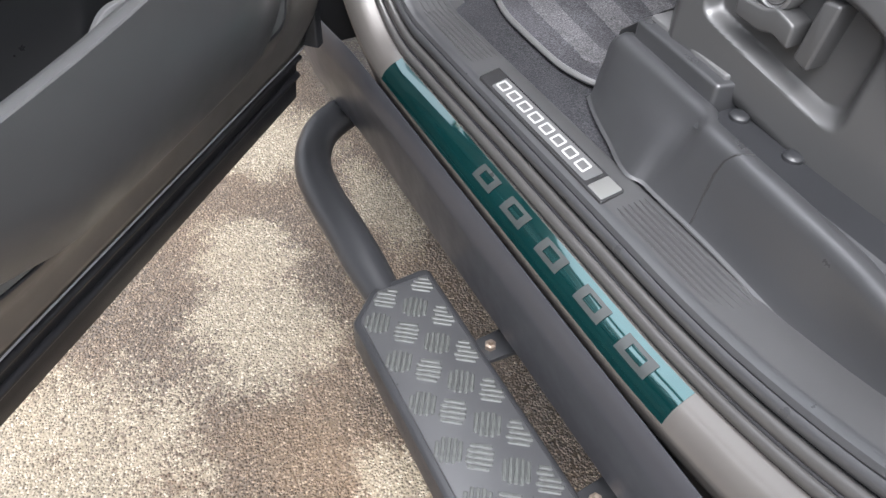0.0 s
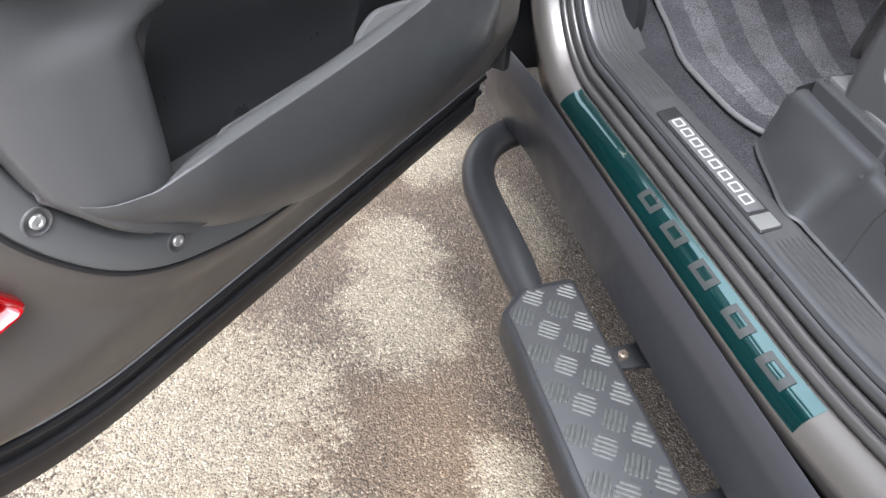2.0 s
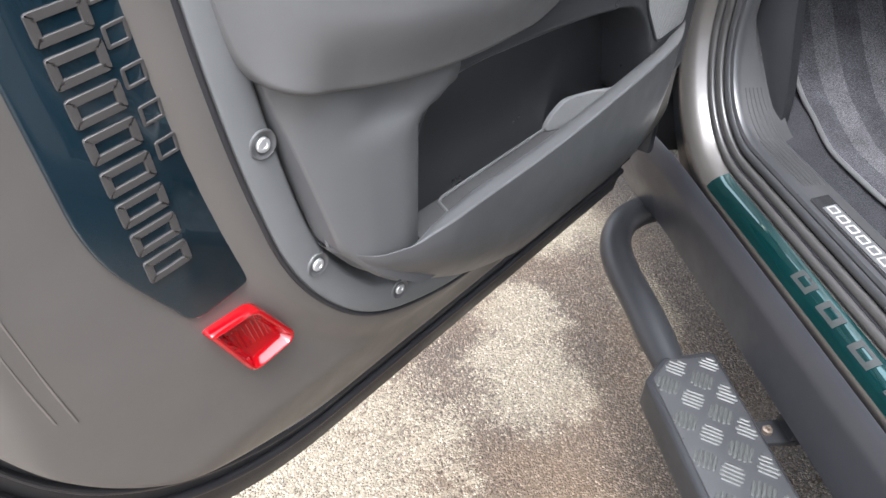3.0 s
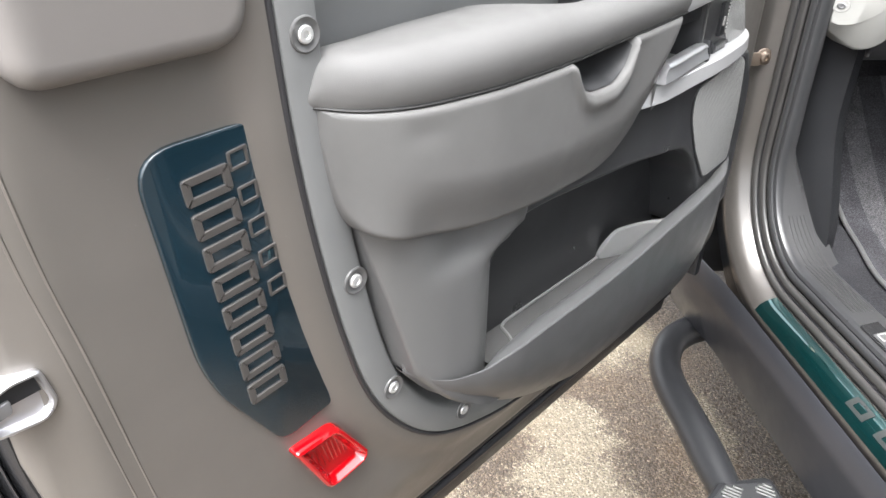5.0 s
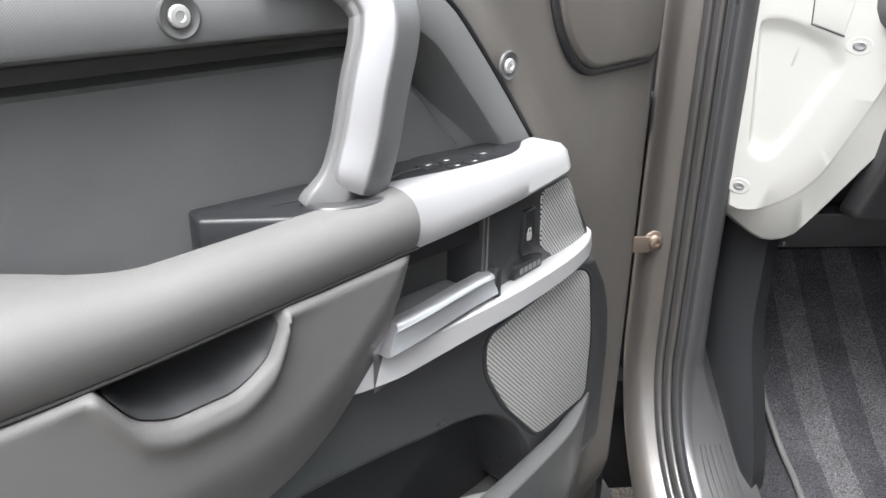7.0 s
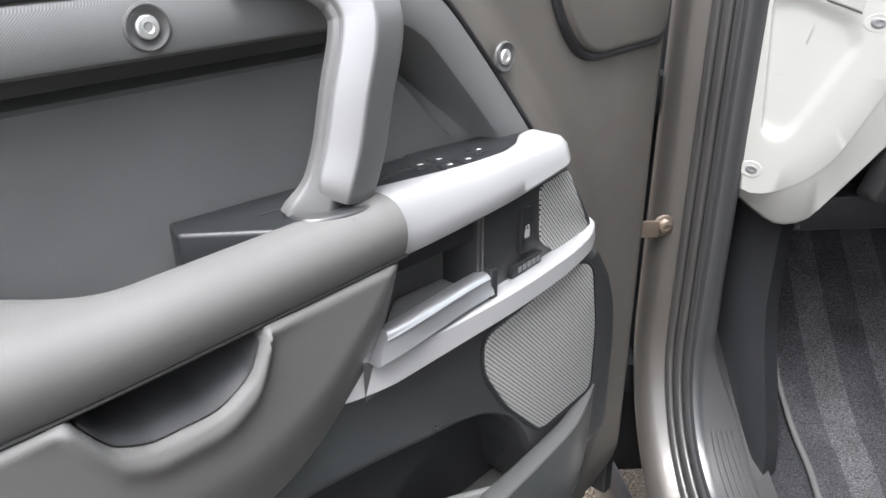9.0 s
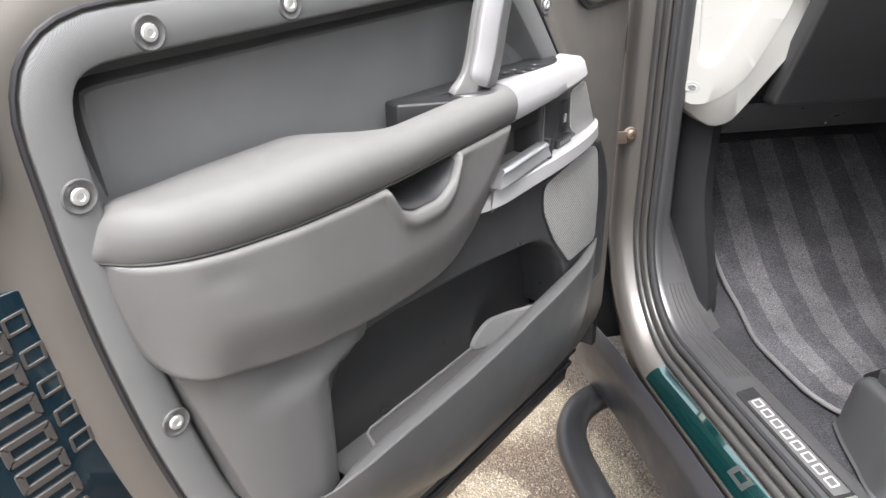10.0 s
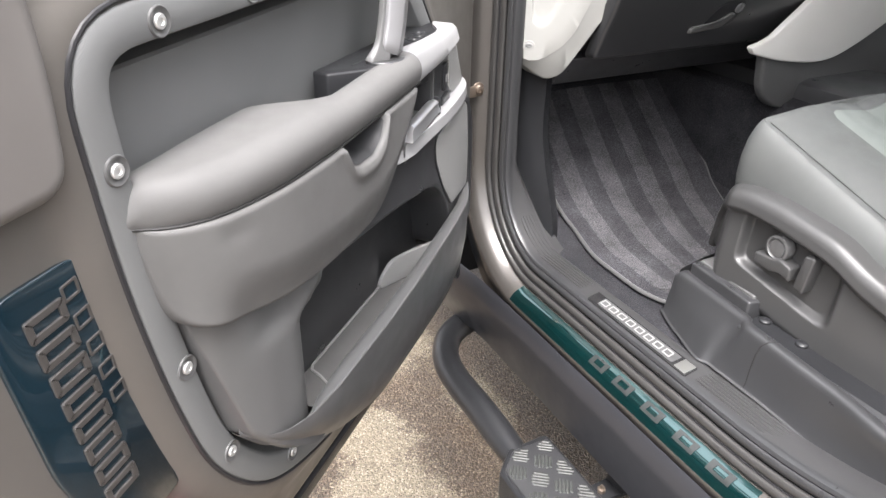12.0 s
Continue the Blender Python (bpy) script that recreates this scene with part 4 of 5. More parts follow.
part("glovebox_latch", slab(rounded([(0.345, 1.022), (0.425, 1.030), (0.452, 1.058), (0.435, 1.062), (0.41, 1.044), (0.345, 1.036)], 0.008, 4), lambda a, b, d: Vector((a, 0.47 - (b - 1.0) * 0.45 - d, b)), -0.004, 0.008, 0.004), PLASTIC, dash)
part("latch_lock", lathe([(0.010, 0.0), (0.010, 0.004), (0.007, 0.005), (0.006, 0.002)], lambda p, q, d: Vector((0.452 + p, 0.47 - (0.07 + q) * 0.45 - d - 0.003, 1.07 + q)), 16), HANDLE, dash)
part("lower_panel", slab(rounded([(0.10, 0.915), (0.70, 0.915), (0.70, 0.985), (0.10, 0.985)], 0.008, 3), lambda a, b, d: Vector((a, 0.60 - (b - 0.91) * 1.0 - d, b)), -0.03, 0.02, 0.006), PLASTIC_DARK, dash)
part("latch_recess", slab(rounded([(0.375, 1.030), (0.455, 1.034), (0.475, 1.070), (0.455, 1.092), (0.40, 1.080)], 0.015, 4), lambda a, b, d: Vector((a, 0.47 - (b - 1.0) * 0.45 - d, b)), -0.004, 0.0012, 0.001), BLACK, dash)
for x in (0.105, 0.30):
    part("clip", box(x, x + 0.004, 0.560, 0.566, 0.925, 0.945, 0.0), PLASTIC, dash)
part("top_roll", slab(rounded([(0.10, 1.18), (1.5, 1.18), (1.5, 1.32), (0.10, 1.32)], 0.05, 6), lambda a, b, d: Vector((a, 0.42 - d, b)), -0.5, 0.02, 0.03, 4), LEATHER, dash)
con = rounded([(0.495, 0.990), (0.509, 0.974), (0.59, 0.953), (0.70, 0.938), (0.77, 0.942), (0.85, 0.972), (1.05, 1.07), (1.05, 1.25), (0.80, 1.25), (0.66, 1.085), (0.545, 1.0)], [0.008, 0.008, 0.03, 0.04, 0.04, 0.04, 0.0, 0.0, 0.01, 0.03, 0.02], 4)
part("console_cheek", slab(con, lambda a, b, d: Vector((a, 0.44 - d, b)), 0.006, 0.02, 0.004, 3), PALE_BRIGHTENED, dash, "pale painted console cheek, light put into its colour")
low = rounded([(0.552, 0.97), (0.566, 0.885), (0.612, 0.845), (0.69, 0.832), (1.05, 0.84), (1.05, 1.02), (0.80, 1.0)], [0.01, 0.03, 0.03, 0.03, 0.01, 0.01, 0.01], 4)
part("console_panel", slab(low, lambda a, b, d: Vector((a, 0.45 - d, b)), 0.0, 0.02, 0.008, 4), PLASTIC, dash, "dark console side panel")
part("console_side", box(0.68, 0.95, -0.1, 0.75, 0.70, 0.90, 0.03), PLASTIC_DARK, dash)


# ---------------------------------------------------------------- open door
# door space: x runs from the hinge to the lock, y out of the trim, z up
DX = Vector((-0.733, -0.680, 0)).normalized()
DOOR = Matrix(((DX.x, -DX.y, 0, -0.06), (DX.y, DX.x, 0, 0.569), (0, 0, 1, 0), (0, 0, 0, 1)))

RING = rounded([(0.955, 1.219), (0.41, 1.241), (0.335, 1.165), (0.255, 1.075), (0.185, 0.955), (0.150, 0.85), (0.140, 0.655), (0.155, 0.612), (0.66, 0.606), (0.80, 0.650), (0.884, 0.755), (0.918, 0.88), (0.942, 1.02)],
               [0.075, 0.05, 0.05, 0.05, 0.05, 0.05, 0.03, 0.03, 0.08, 0.08, 0.08, 0.08, 0.08], 8)
RX = np.array([p[0] for p in RING])
RZ = np.array([p[1] for p in RING])


def ring_far(u, z):
    """Distance outside the trim's outline (negative inside)."""
    ax, az, bx, bz = RX, RZ, np.roll(RX, -1), np.roll(RZ, -1)
    ex, ez = bx - ax, bz - az
    t = np.clip(((u - ax) * ex + (z - az) * ez) / (ex * ex + ez * ez + 1e-12), 0, 1)
    d = np.sqrt(((ax + t * ex - u) ** 2 + (az + t * ez - z) ** 2).min())
    cross = ((az > z) != (bz > z)) & (u < (bx - ax) * (z - az) / (bz - az + 1e-12) + ax)
    return -d if cross.sum() % 2 else d


def dput(a, b, d):
    return Vector((a, d, b))


# painted inner panel with the rolled lip round the trim
def shell_lo(u):
    r = 0.355
    lo = 0.516
    if u > 1.155 - r:
        lo += r - math.sqrt(max(0.0, r * r - (u - (1.155 - r)) ** 2))
    if u < 0.10:
        lo += 0.08 - math.sqrt(max(0.0, 0.08**2 - (0.10 - u) ** 2))
    return lo


def shell_w(u, z):
    d = ring_far(u, z)
    w = -0.014
    w += 0.012 * (1 - smooth(d, 0.006, 0.045))
    w -= 0.060 * (1 - smooth(d, -0.034, -0.008))
    w -= 0.022 * (1 - smooth(z, 0.516, 0.612)) * (d > 0)
    w -= 0.010 * smooth(u, 1.11, 1.155)
    return w


us = spaced(0.021, 1.1545, 130)
door = part("door", heights(us, shell_lo, lambda u: 1.31, shell_w, 110, 0.010, 0.05), PAINT, car, "open taupe door with charcoal trim and silver fittings", 60)
door.matrix_world = DOOR

# lower edge: rubber strip, drain flange and outer skin, carried round the rear corner
EDGE = [Vector((0.02 + (0.80 - 0.02) * i / 30, 0.516)) for i in range(31)]
EDGE += [Vector((0.80 + 0.355 * math.sin(radians(90 * i / 28)), 0.871 - 0.355 * math.cos(radians(90 * i / 28)))) for i in range(1, 29)]
EDGE += [Vector((1.155, 0.871 + 0.439 * i / 14)) for i in range(1, 15)]


def edging(profile):
    rows = []
    for i, p in enumerate(EDGE):
        d = (EDGE[min(i + 1, len(EDGE) - 1)] - EDGE[max(i - 1, 0)]).normalized()
        n = Vector((d.y, -d.x))
        k = 0.22 + 0.78 * smooth(-n.y, 0.05, 1.0)
        rows.append([Vector((p.x + n.x * o * k, w, p.y + n.y * o * k)) for o, w in profile])
    return grid(rows)[0]


part("drain_flange", edging([(-0.006, -0.050), (0.004, -0.050), (0.014, -0.055), (0.022, -0.060), (0.030, -0.074)]), BLACK, door, "black gap above the lower seal")
# thin silver strip that paints the gleam along the lower edge
bm = edging([(0.0165, -0.0545), (0.0190, -0.0535), (0.0215, -0.0575)])
bmesh.ops.delete(bm, geom=[v for v in bm.verts if v.co.z > 0.62], context="VERTS")
part("edge_gleam", bm, SILVER, door)
for o, w, r in ((0.042, -0.0695, 0.0055), (0.076, -0.0775, 0.0065)):
    ring = [(o + r * math.cos(t), w + r * math.sin(t)) for t in (2 * math.pi * k / 12 for k in range(13))]
    part("rubber_strip", edging(ring), RUBBER, door, "black rubber lower seal")
part("lower_return", edging([(0.026, -0.066), (0.060, -0.0765), (0.100, -0.0820), (0.122, -0.0850), (0.132, -0.0925), (0.130, -0.107)]), BLACK, door)
part("outer_skin", edging([(0.130, -0.107), (0.08, -0.119), (0.0, -0.125), (-0.10, -0.127)]), PAINT, door, "satin taupe outer skin")
part("outer_sheet", slab([(0.004, 0.45), (1.17, 0.47), (1.17, 1.31), (0.004, 1.31)], dput, -0.128, -0.118, 0.0), PAINT, door)
# upper frame, never in view, added to shade the front pillar
FRAME = rounded([(0.05, 1.30), (1.16, 1.30), (1.10, 1.82), (0.50, 1.84), (0.16, 1.46)], [0.01, 0.01, 0.08, 0.12, 0.1], 6)
part("unseen_window_frame", rim(FRAME, dput, [(0.0, -0.09), (0.0, -0.03), (0.006, -0.024), (0.055, -0.024), (0.06, -0.03), (0.06, -0.09), (0.0, -0.09)], False), PAINT, door)
part("front_edge", box(0.004, 0.024, -0.11, -0.03, 0.50, 1.31, 0.004), BLACK, door)

# twill-textured trim carrier: a flat band with a sunk field
def carrier(levels, cap):
    """Rings inside the trim's outline at levels of (inset, depth at the sides, depth under the top edge)."""
    bm = bmesh.new()
    rows = [[bm.verts.new(dput(a, b, d + (e - d) * smooth(b, 1.09, 1.165))) for a, b in (inset(RING, i) if i else RING)] for i, d, e in levels]
    n = len(RING)
    for r, s in zip(rows, rows[1:]):
        for i in range(n):
            bm.faces.new((r[i], r[(i + 1) % n], s[(i + 1) % n], s[i]))
    if cap:
        bmesh.ops.triangulate(bm, faces=[bm.faces.new(rows[-1])])
    return bm


part("trim_carrier", carrier([(0.0, -0.045, -0.045), (0.0, -0.003, -0.003), (0.0012, -0.0005, -0.0005), (0.004, 0.0012, 0.0012), (0.029, 0.0012, 0.0012), (0.0315, 0.0002, 0.0), (0.034, -0.003, -0.006), (0.037, -0.009, -0.040), (0.041, -0.017, -0.052)], False), TWILL, door, "textured charcoal trim carrier")
part("upper_field", carrier([(0.0405, -0.0165, -0.052), (0.044, -0.022, -0.054), (0.050, -0.028, -0.054), (0.0525, -0.0300, -0.034), (0.055, -0.031, -0.0312), (0.060, -0.0315, -0.0315)], True), TWILL, door, "sunk textured upper panel")
line = [Vector((p[0], -0.002, p[1])) for p in inset(RING, -0.0025)]
part("gap_seal", tube(line + [line[0]], 0.0024, 8), RUBBER, door)

for u, z in ((0.928, 1.108), (0.898, 0.903), (0.859, 0.764), (0.752, 0.664), (0.857, 1.203), (0.732, 1.2095), (0.607, 1.216), (0.320, 1.170)):
    cup = part("bolt_cup", lathe([(0.0126, 0.0008), (0.0121, 0.0026), (0.0113, 0.0030), (0.0104, 0.0026), (0.0086, 0.0013), (0.0072, 0.0012)], lambda a, b, d, u=u, z=z: dput(u + a, z + b, d), 24), PLASTIC, door, "moulded bolt cup")
    part("bolt", lathe([(0.0062, 0.0008), (0.0062, 0.0026), (0.0055, 0.0036), (0.0030, 0.0038), (0.0024, 0.0030), (0.0012, 0.0030)], lambda a, b, d, u=u, z=z: dput(u + a, z + b, d), 20), BOLT, cup, "bright bolt head")

# ---- armrest
SEAM = [(0.930, 1.0575), (0.917, 1.0565), (0.90, 1.056), (0.875, 1.0560), (0.83, 1.0572), (0.77, 1.0585), (0.70, 1.0605), (0.61, 1.0655), (0.49, 1.0725)]
FACE = [(0.93, 0.0), (0.924, 0.006), (0.915, 0.020), (0.902, 0.034), (0.88, 0.048), (0.84, 0.061), (0.79, 0.069), (0.70, 0.072), (0.49, 0.072)]


def along(table, u):
    return interp(-u, [(-t[0], t[1]) for t in table])


def top_pad():
    """Soft upper pad: deep at the rear, drawn in to a grab bar towards the front."""
    rows = []
    for i in range(81):
        u = 0.932 - (0.932 - 0.496) * i / 80
        zs, ws = along(SEAM, u), along(FACE, u)
        back = -0.018 + 0.052 * smooth(-u, -0.745, -0.655)
        thick = along([(0.932, 0.010), (0.92, 0.030), (0.90, 0.040), (0.74, 0.044), (0.66, 0.038), (0.5, 0.037)], u)
        row = [Vector((u, ws - 0.004, zs + 0.0005))]
        for k in range(13):
            t = radians(-40 + 130 * k / 12)
            r = thick * 0.55
            row.append(Vector((u, ws - r + r * math.cos(t), zs + thick - r + r * math.sin(t) if t > 0 else zs + (thick - r) * (1 + math.sin(t) / math.sin(radians(40))))))
        zt = row[-1].z
        w0 = row[-1].y
        for k in range(1, 9):
            f = k / 8
            row.append(Vector((u, w0 + (back - w0) * f, zt + 0.002 * math.sin(math.pi * f) - 0.004 * f)))
        row.append(Vector((u, back - 0.002, zt - 0.03)))
        rows.append(row)
    first = [Vector((0.934, min(p.y, -0.004), p.z)) for p in rows[0]]
    last = [Vector((0.4955, 0.04 + (p.y - 0.04) * 0.3, 1.09 + (p.z - 1.09) * 0.3)) for p in rows[-1]]
    return grid([first] + rows + [last])[0]


part("armrest_pad", top_pad(), LEATHER, door, "dark grey leather armrest pad", 50)


def low_hi(u):
    return along(SEAM, u) - 0.001


def low_lo(u):
    z = along([(0.9245, 1.050), (0.919, 1.005), (0.910, 0.970), (0.898, 0.953), (0.875, 0.944), (0.80, 0.934), (0.70, 0.929), (0.63, 0.931), (0.60, 0.937), (0.565, 0.956), (0.540, 0.978), (0.515, 1.005), (0.500, 1.035), (0.491, 1.064)], u)
    return z


def low_w(u, z):
    w = along(FACE, u + 0.014 * (1 - smooth(z, 0.935, 1.06)) * smooth(u, 0.70, 0.86))
    lo = low_lo(u)
    w -= 0.016 * (1 - smooth(z, lo - 0.01, lo + 0.06)) * smooth(-u, -0.90, -0.84)
    # pull cup under the seam
    zc = along(CUPLINE, u)
    if 0.596 < u < 0.705:
        w -= 0.050 * smooth(z, zc - 0.004, zc + 0.004)
    w += 0.004 * math.exp(-(((z - zc + 0.012) / 0.008) ** 2)) * smooth(0.085 - abs(u - 0.652), 0.0, 0.04)
    # a soft dent in the trim below the seam
    w -= 0.0010 * math.exp(-(((u - 0.865) / 0.016) ** 2 + ((z - 1.035) / 0.010) ** 2))
    return w


CUPLINE = [(0.71, 1.075), (0.70, 1.056), (0.685, 1.036), (0.665, 1.029), (0.64, 1.029), (0.615, 1.040), (0.603, 1.062), (0.598, 1.08)]
us = [0.9235 - (0.9235 - 0.492) * i / 240 for i in range(241)]
part("armrest_lower", heights(us, low_lo, low_hi, low_w, 70, 0.006, 0.06), LEATHER, door, "dark grey leather lower armrest", 55)
rows = []
for i in range(41):
    u = 0.6995 - (0.6995 - 0.6045) * i / 40
    a, b = along(CUPLINE, u) - 0.001, along(SEAM, u) + 0.004
    rows.append([Vector((u, along(FACE, u) - 0.003 - 0.036 * smooth(z, a - 0.001, a + 0.016), z)) for z in np.linspace(a, max(b, a + 0.004), 13)])
part("pull_cup", grid(rows)[0], CUP, door, "dark lining of the pull cup", 60)
part("seam", tube([Vector((u, along(FACE, u) - 0.004, along(SEAM, u))) for u in np.linspace(0.927, 0.494, 70)], 0.0013, 6), STITCH, door)

# ---- lower moulding: rear column, pocket and lip
def lip_top(u):
    return along([(0.860, 0.793), (0.842, 0.783), (0.82, 0.778), (0.80, 0.778), (0.775, 0.786), (0.74, 0.794), (0.70, 0.797), (0.55, 0.803), (0.40, 0.814), (0.25, 0.822), (0.15, 0.826)], u)


def lip_low(u):
    return along([(0.860, 0.791), (0.847, 0.773), (0.822, 0.743), (0.76, 0.696), (0.706, 0.663), (0.64, 0.637), (0.58, 0.621), (0.30, 0.616), (0.20, 0.635), (0.14, 0.68)], u)


def lip_w(u):
    return along([(0.860, 0.014), (0.847, 0.032), (0.82, 0.050), (0.80, 0.058), (0.775, 0.068), (0.74, 0.076), (0.60, 0.080), (0.40, 0.078), (0.29, 0.071), (0.22, 0.050), (0.17, 0.022), (0.145, 0.0)], u)


def pocket_lip():
    """The lip as one moulding: outer face, rolled edge, sloping band and inner wall, run out to a point behind."""
    rows = []
    for i in range(121):
        u = 0.858 - (0.858 - 0.147) * i / 120
        lo, hi, w = lip_low(u), lip_top(u), lip_w(u)
        h = hi - lo
        k = min(1.0, h / 0.09)
        wide = k * along([(0.86, 0.001), (0.82, 0.006), (0.79, 0.013), (0.74, 0.021), (0.40, 0.021), (0.22, 0.015), (0.15, 0.005)], u)
        row = [(-0.004, lo + 0.006), (w * 0.26, lo + 0.001), (w * 0.29, lo), (w * 0.31, lo + 0.0012), (w * 0.62, lo + 0.14 * h), (w * 0.84, lo + 0.38 * h), (w * 0.95, lo + 0.62 * h), (w * 0.99, hi - 0.016 * k), (w, hi - 0.0016 * k), (w - 0.0012 * k, hi)]
        fall = along([(0.86, 0.001), (0.82, 0.004), (0.79, 0.010), (0.74, 0.008), (0.70, 0.005), (0.15, 0.004)], u)
        row += [(w - wide * 0.5, hi + 0.0015 * k - fall * 0.4), (w - wide * 0.9, hi + 0.001 * k - fall * 0.85), (w - wide, hi - fall), (w - wide - 0.0015, hi - fall - 0.003), (w - wide - 0.003, hi - 0.035 * k), (w - wide - 0.004, max(0.71, lo + 0.01))]
        rows.append([Vector((u, a, b)) for a, b in row])
    return grid(rows)[0]


part("pocket_lip", pocket_lip(), LIP, door, "grey moulded pocket lip", 32)


def col_w(u, z):
    u += 0.055 * smooth(z, 0.884, 0.911) * (1 - smooth(u, 0.78, 0.86))
    a = along([(0.93, 0.0), (0.893, 0.006), (0.875, 0.020), (0.85, 0.033), (0.82, 0.042), (0.79, 0.045), (0.770, 0.041), (0.757, 0.030), (0.748, 0.012), (0.741, -0.008), (0.735, -0.028), (0.72, -0.032)], u)
    return a


def col_lo(u):
    return max(lip_top(u) - 0.05, lip_low(u) + 0.005, 0.790 + (u - 0.856) * 4.2 if u > 0.856 else 0.0)


us = [0.894 - (0.894 - 0.675) * i / 80 for i in range(81)]
part("rear_column", heights(us, col_lo, lambda u: max(low_lo(u) + 0.02, col_lo(u) + 0.01), col_w, 24, 0.003, 0.03), PLASTIC, door, "moulded column behind the pocket", 60)

# moulding above the pocket, from the column round the loudspeaker to the front edge
def panel_w(u):
    return along([(0.76, 0.030), (0.72, 0.031), (0.62, 0.040), (0.55, 0.0465), (0.50, 0.0515), (0.45, 0.0560), (0.40, 0.0560), (0.34, 0.0525), (0.20, 0.0440), (0.175, 0.0400), (0.158, 0.034)], u)


def panel_lo(u):
    return along([(0.76, 0.84), (0.748, 0.872), (0.73, 0.891), (0.70, 0.900), (0.65, 0.904), (0.55, 0.905), (0.45, 0.900), (0.41, 0.892), (0.375, 0.873), (0.345, 0.842), (0.325, 0.80), (0.312, 0.745), (0.30, 0.742), (0.158, 0.740)], u)


def panel_hi(u):
    return along([(0.76, 0.990), (0.232, 0.990), (0.21, 0.968), (0.186, 0.930), (0.165, 0.850), (0.158, 0.765)], u)


us = [0.76 - (0.76 - 0.1585) * i / 150 for i in range(151)]
part("pocket_surround", heights(us, panel_lo, panel_hi, lambda u, z: panel_w(u), 40, 0.009, 0.075), PLASTIC_DARK, door, "dark moulding round the pocket and loudspeaker", 50)
part("pocket_back", grid([[Vector((u, -0.0165, z)) for z in (0.66, 0.75, 0.85, 0.95)] for u in (0.30, 0.45, 0.60, 0.76)])[0], PLASTIC_DARK, door)
part("pocket_floor", grid([[Vector((u, w, 0.730)) for w in (-0.03, 0.0, max(0.002, min(0.052, lip_w(u) - 0.028)))] for u in np.linspace(0.20, 0.735, 14)])[0], LEATHER, door)
part("pocket_rib", tube([Vector((0.690, 0.020, 0.7315)), Vector((0.681, 0.006, 0.7315)), Vector((0.674, -0.010, 0.7315)), Vector((0.664, -0.0145, 0.7315)), Vector((0.43, -0.0145, 0.7325))], 0.0020, 6), GREY, door)
tab = rounded([(0.30, 0.73), (0.462, 0.73), (0.456, 0.748), (0.437, 0.771), (0.40, 0.774), (0.30, 0.768)], 0.012, 5)
part("pocket_divider", slab(tab, lambda a, b, d: Vector((a, -0.016 + (0.459 - a) * 0.45 + d, b)), 0.0, 0.006, 0.002), GREY, door, "pale grey pocket divider")

# ---- front face with the loudspeaker
def gput(a, b, d):
    """Place on the moulding round the loudspeaker."""
    return dput(a, b, d - 0.056 + panel_w(a))


GR = rounded([(0.404, 0.968), (0.262, 0.984), (0.238, 0.972), (0.222, 0.90), (0.222, 0.826), (0.315, 0.826), (0.372, 0.885), (0.404, 0.935)], [0.012, 0.012, 0.012, 0.02, 0.012, 0.014, 0.02, 0.02], 5)
sp = part("speaker_grille", slab(GR, gput, 0.050, 0.0578, 0.0012), GRILLE, door, "perforated grey loudspeaker grille")
ln = [gput(a, b, 0.0560) for a, b in inset(GR, -0.0015)]
part("grille_frame", tube(ln + [ln[0]], 0.0022, 6), BLACK, sp)

# ---- silver control surround
sput = lambda a, b, d: dput(a, b, d + (a - 0.40) * 0.09)
MOD = rounded([(0.405, 1.100), (0.32, 1.098), (0.284, 1.088), (0.222, 1.01), (0.225, 0.985), (0.405, 0.980)], [0.003, 0.03, 0.03, 0.02, 0.01, 0.003], 5)
part("control_housing", slab(MOD, sput, -0.03, 0.050, 0.003), PLASTIC_DARK, door, "dark control housing")
cup_line = [(0.530, 0.062), (0.512, 0.058), (0.500, 0.046), (0.468, 0.016), (0.455, 0.011), (0.412, 0.009), (0.404, 0.013), (0.401, 0.052)]
part("handle_cup", grid([[Vector((u, w, z)) for z in (0.975, 1.0, 1.05, 1.105)] for u, w in cup_line])[0], PLASTIC, door, "charcoal release handle cup", 40)
part("cup_floor", slab(rounded([(0.516, 0.060), (0.458, 0.010), (0.404, 0.010), (0.402, 0.058)], 0.003, 3), lambda a, b, d: Vector((a, b, d)), 0.985, 1.0055, 0.002), GREY, door, "pale floor of the handle cup")


# upper arm: wide sloping face from the pad to the front, then round the corner
rows = []
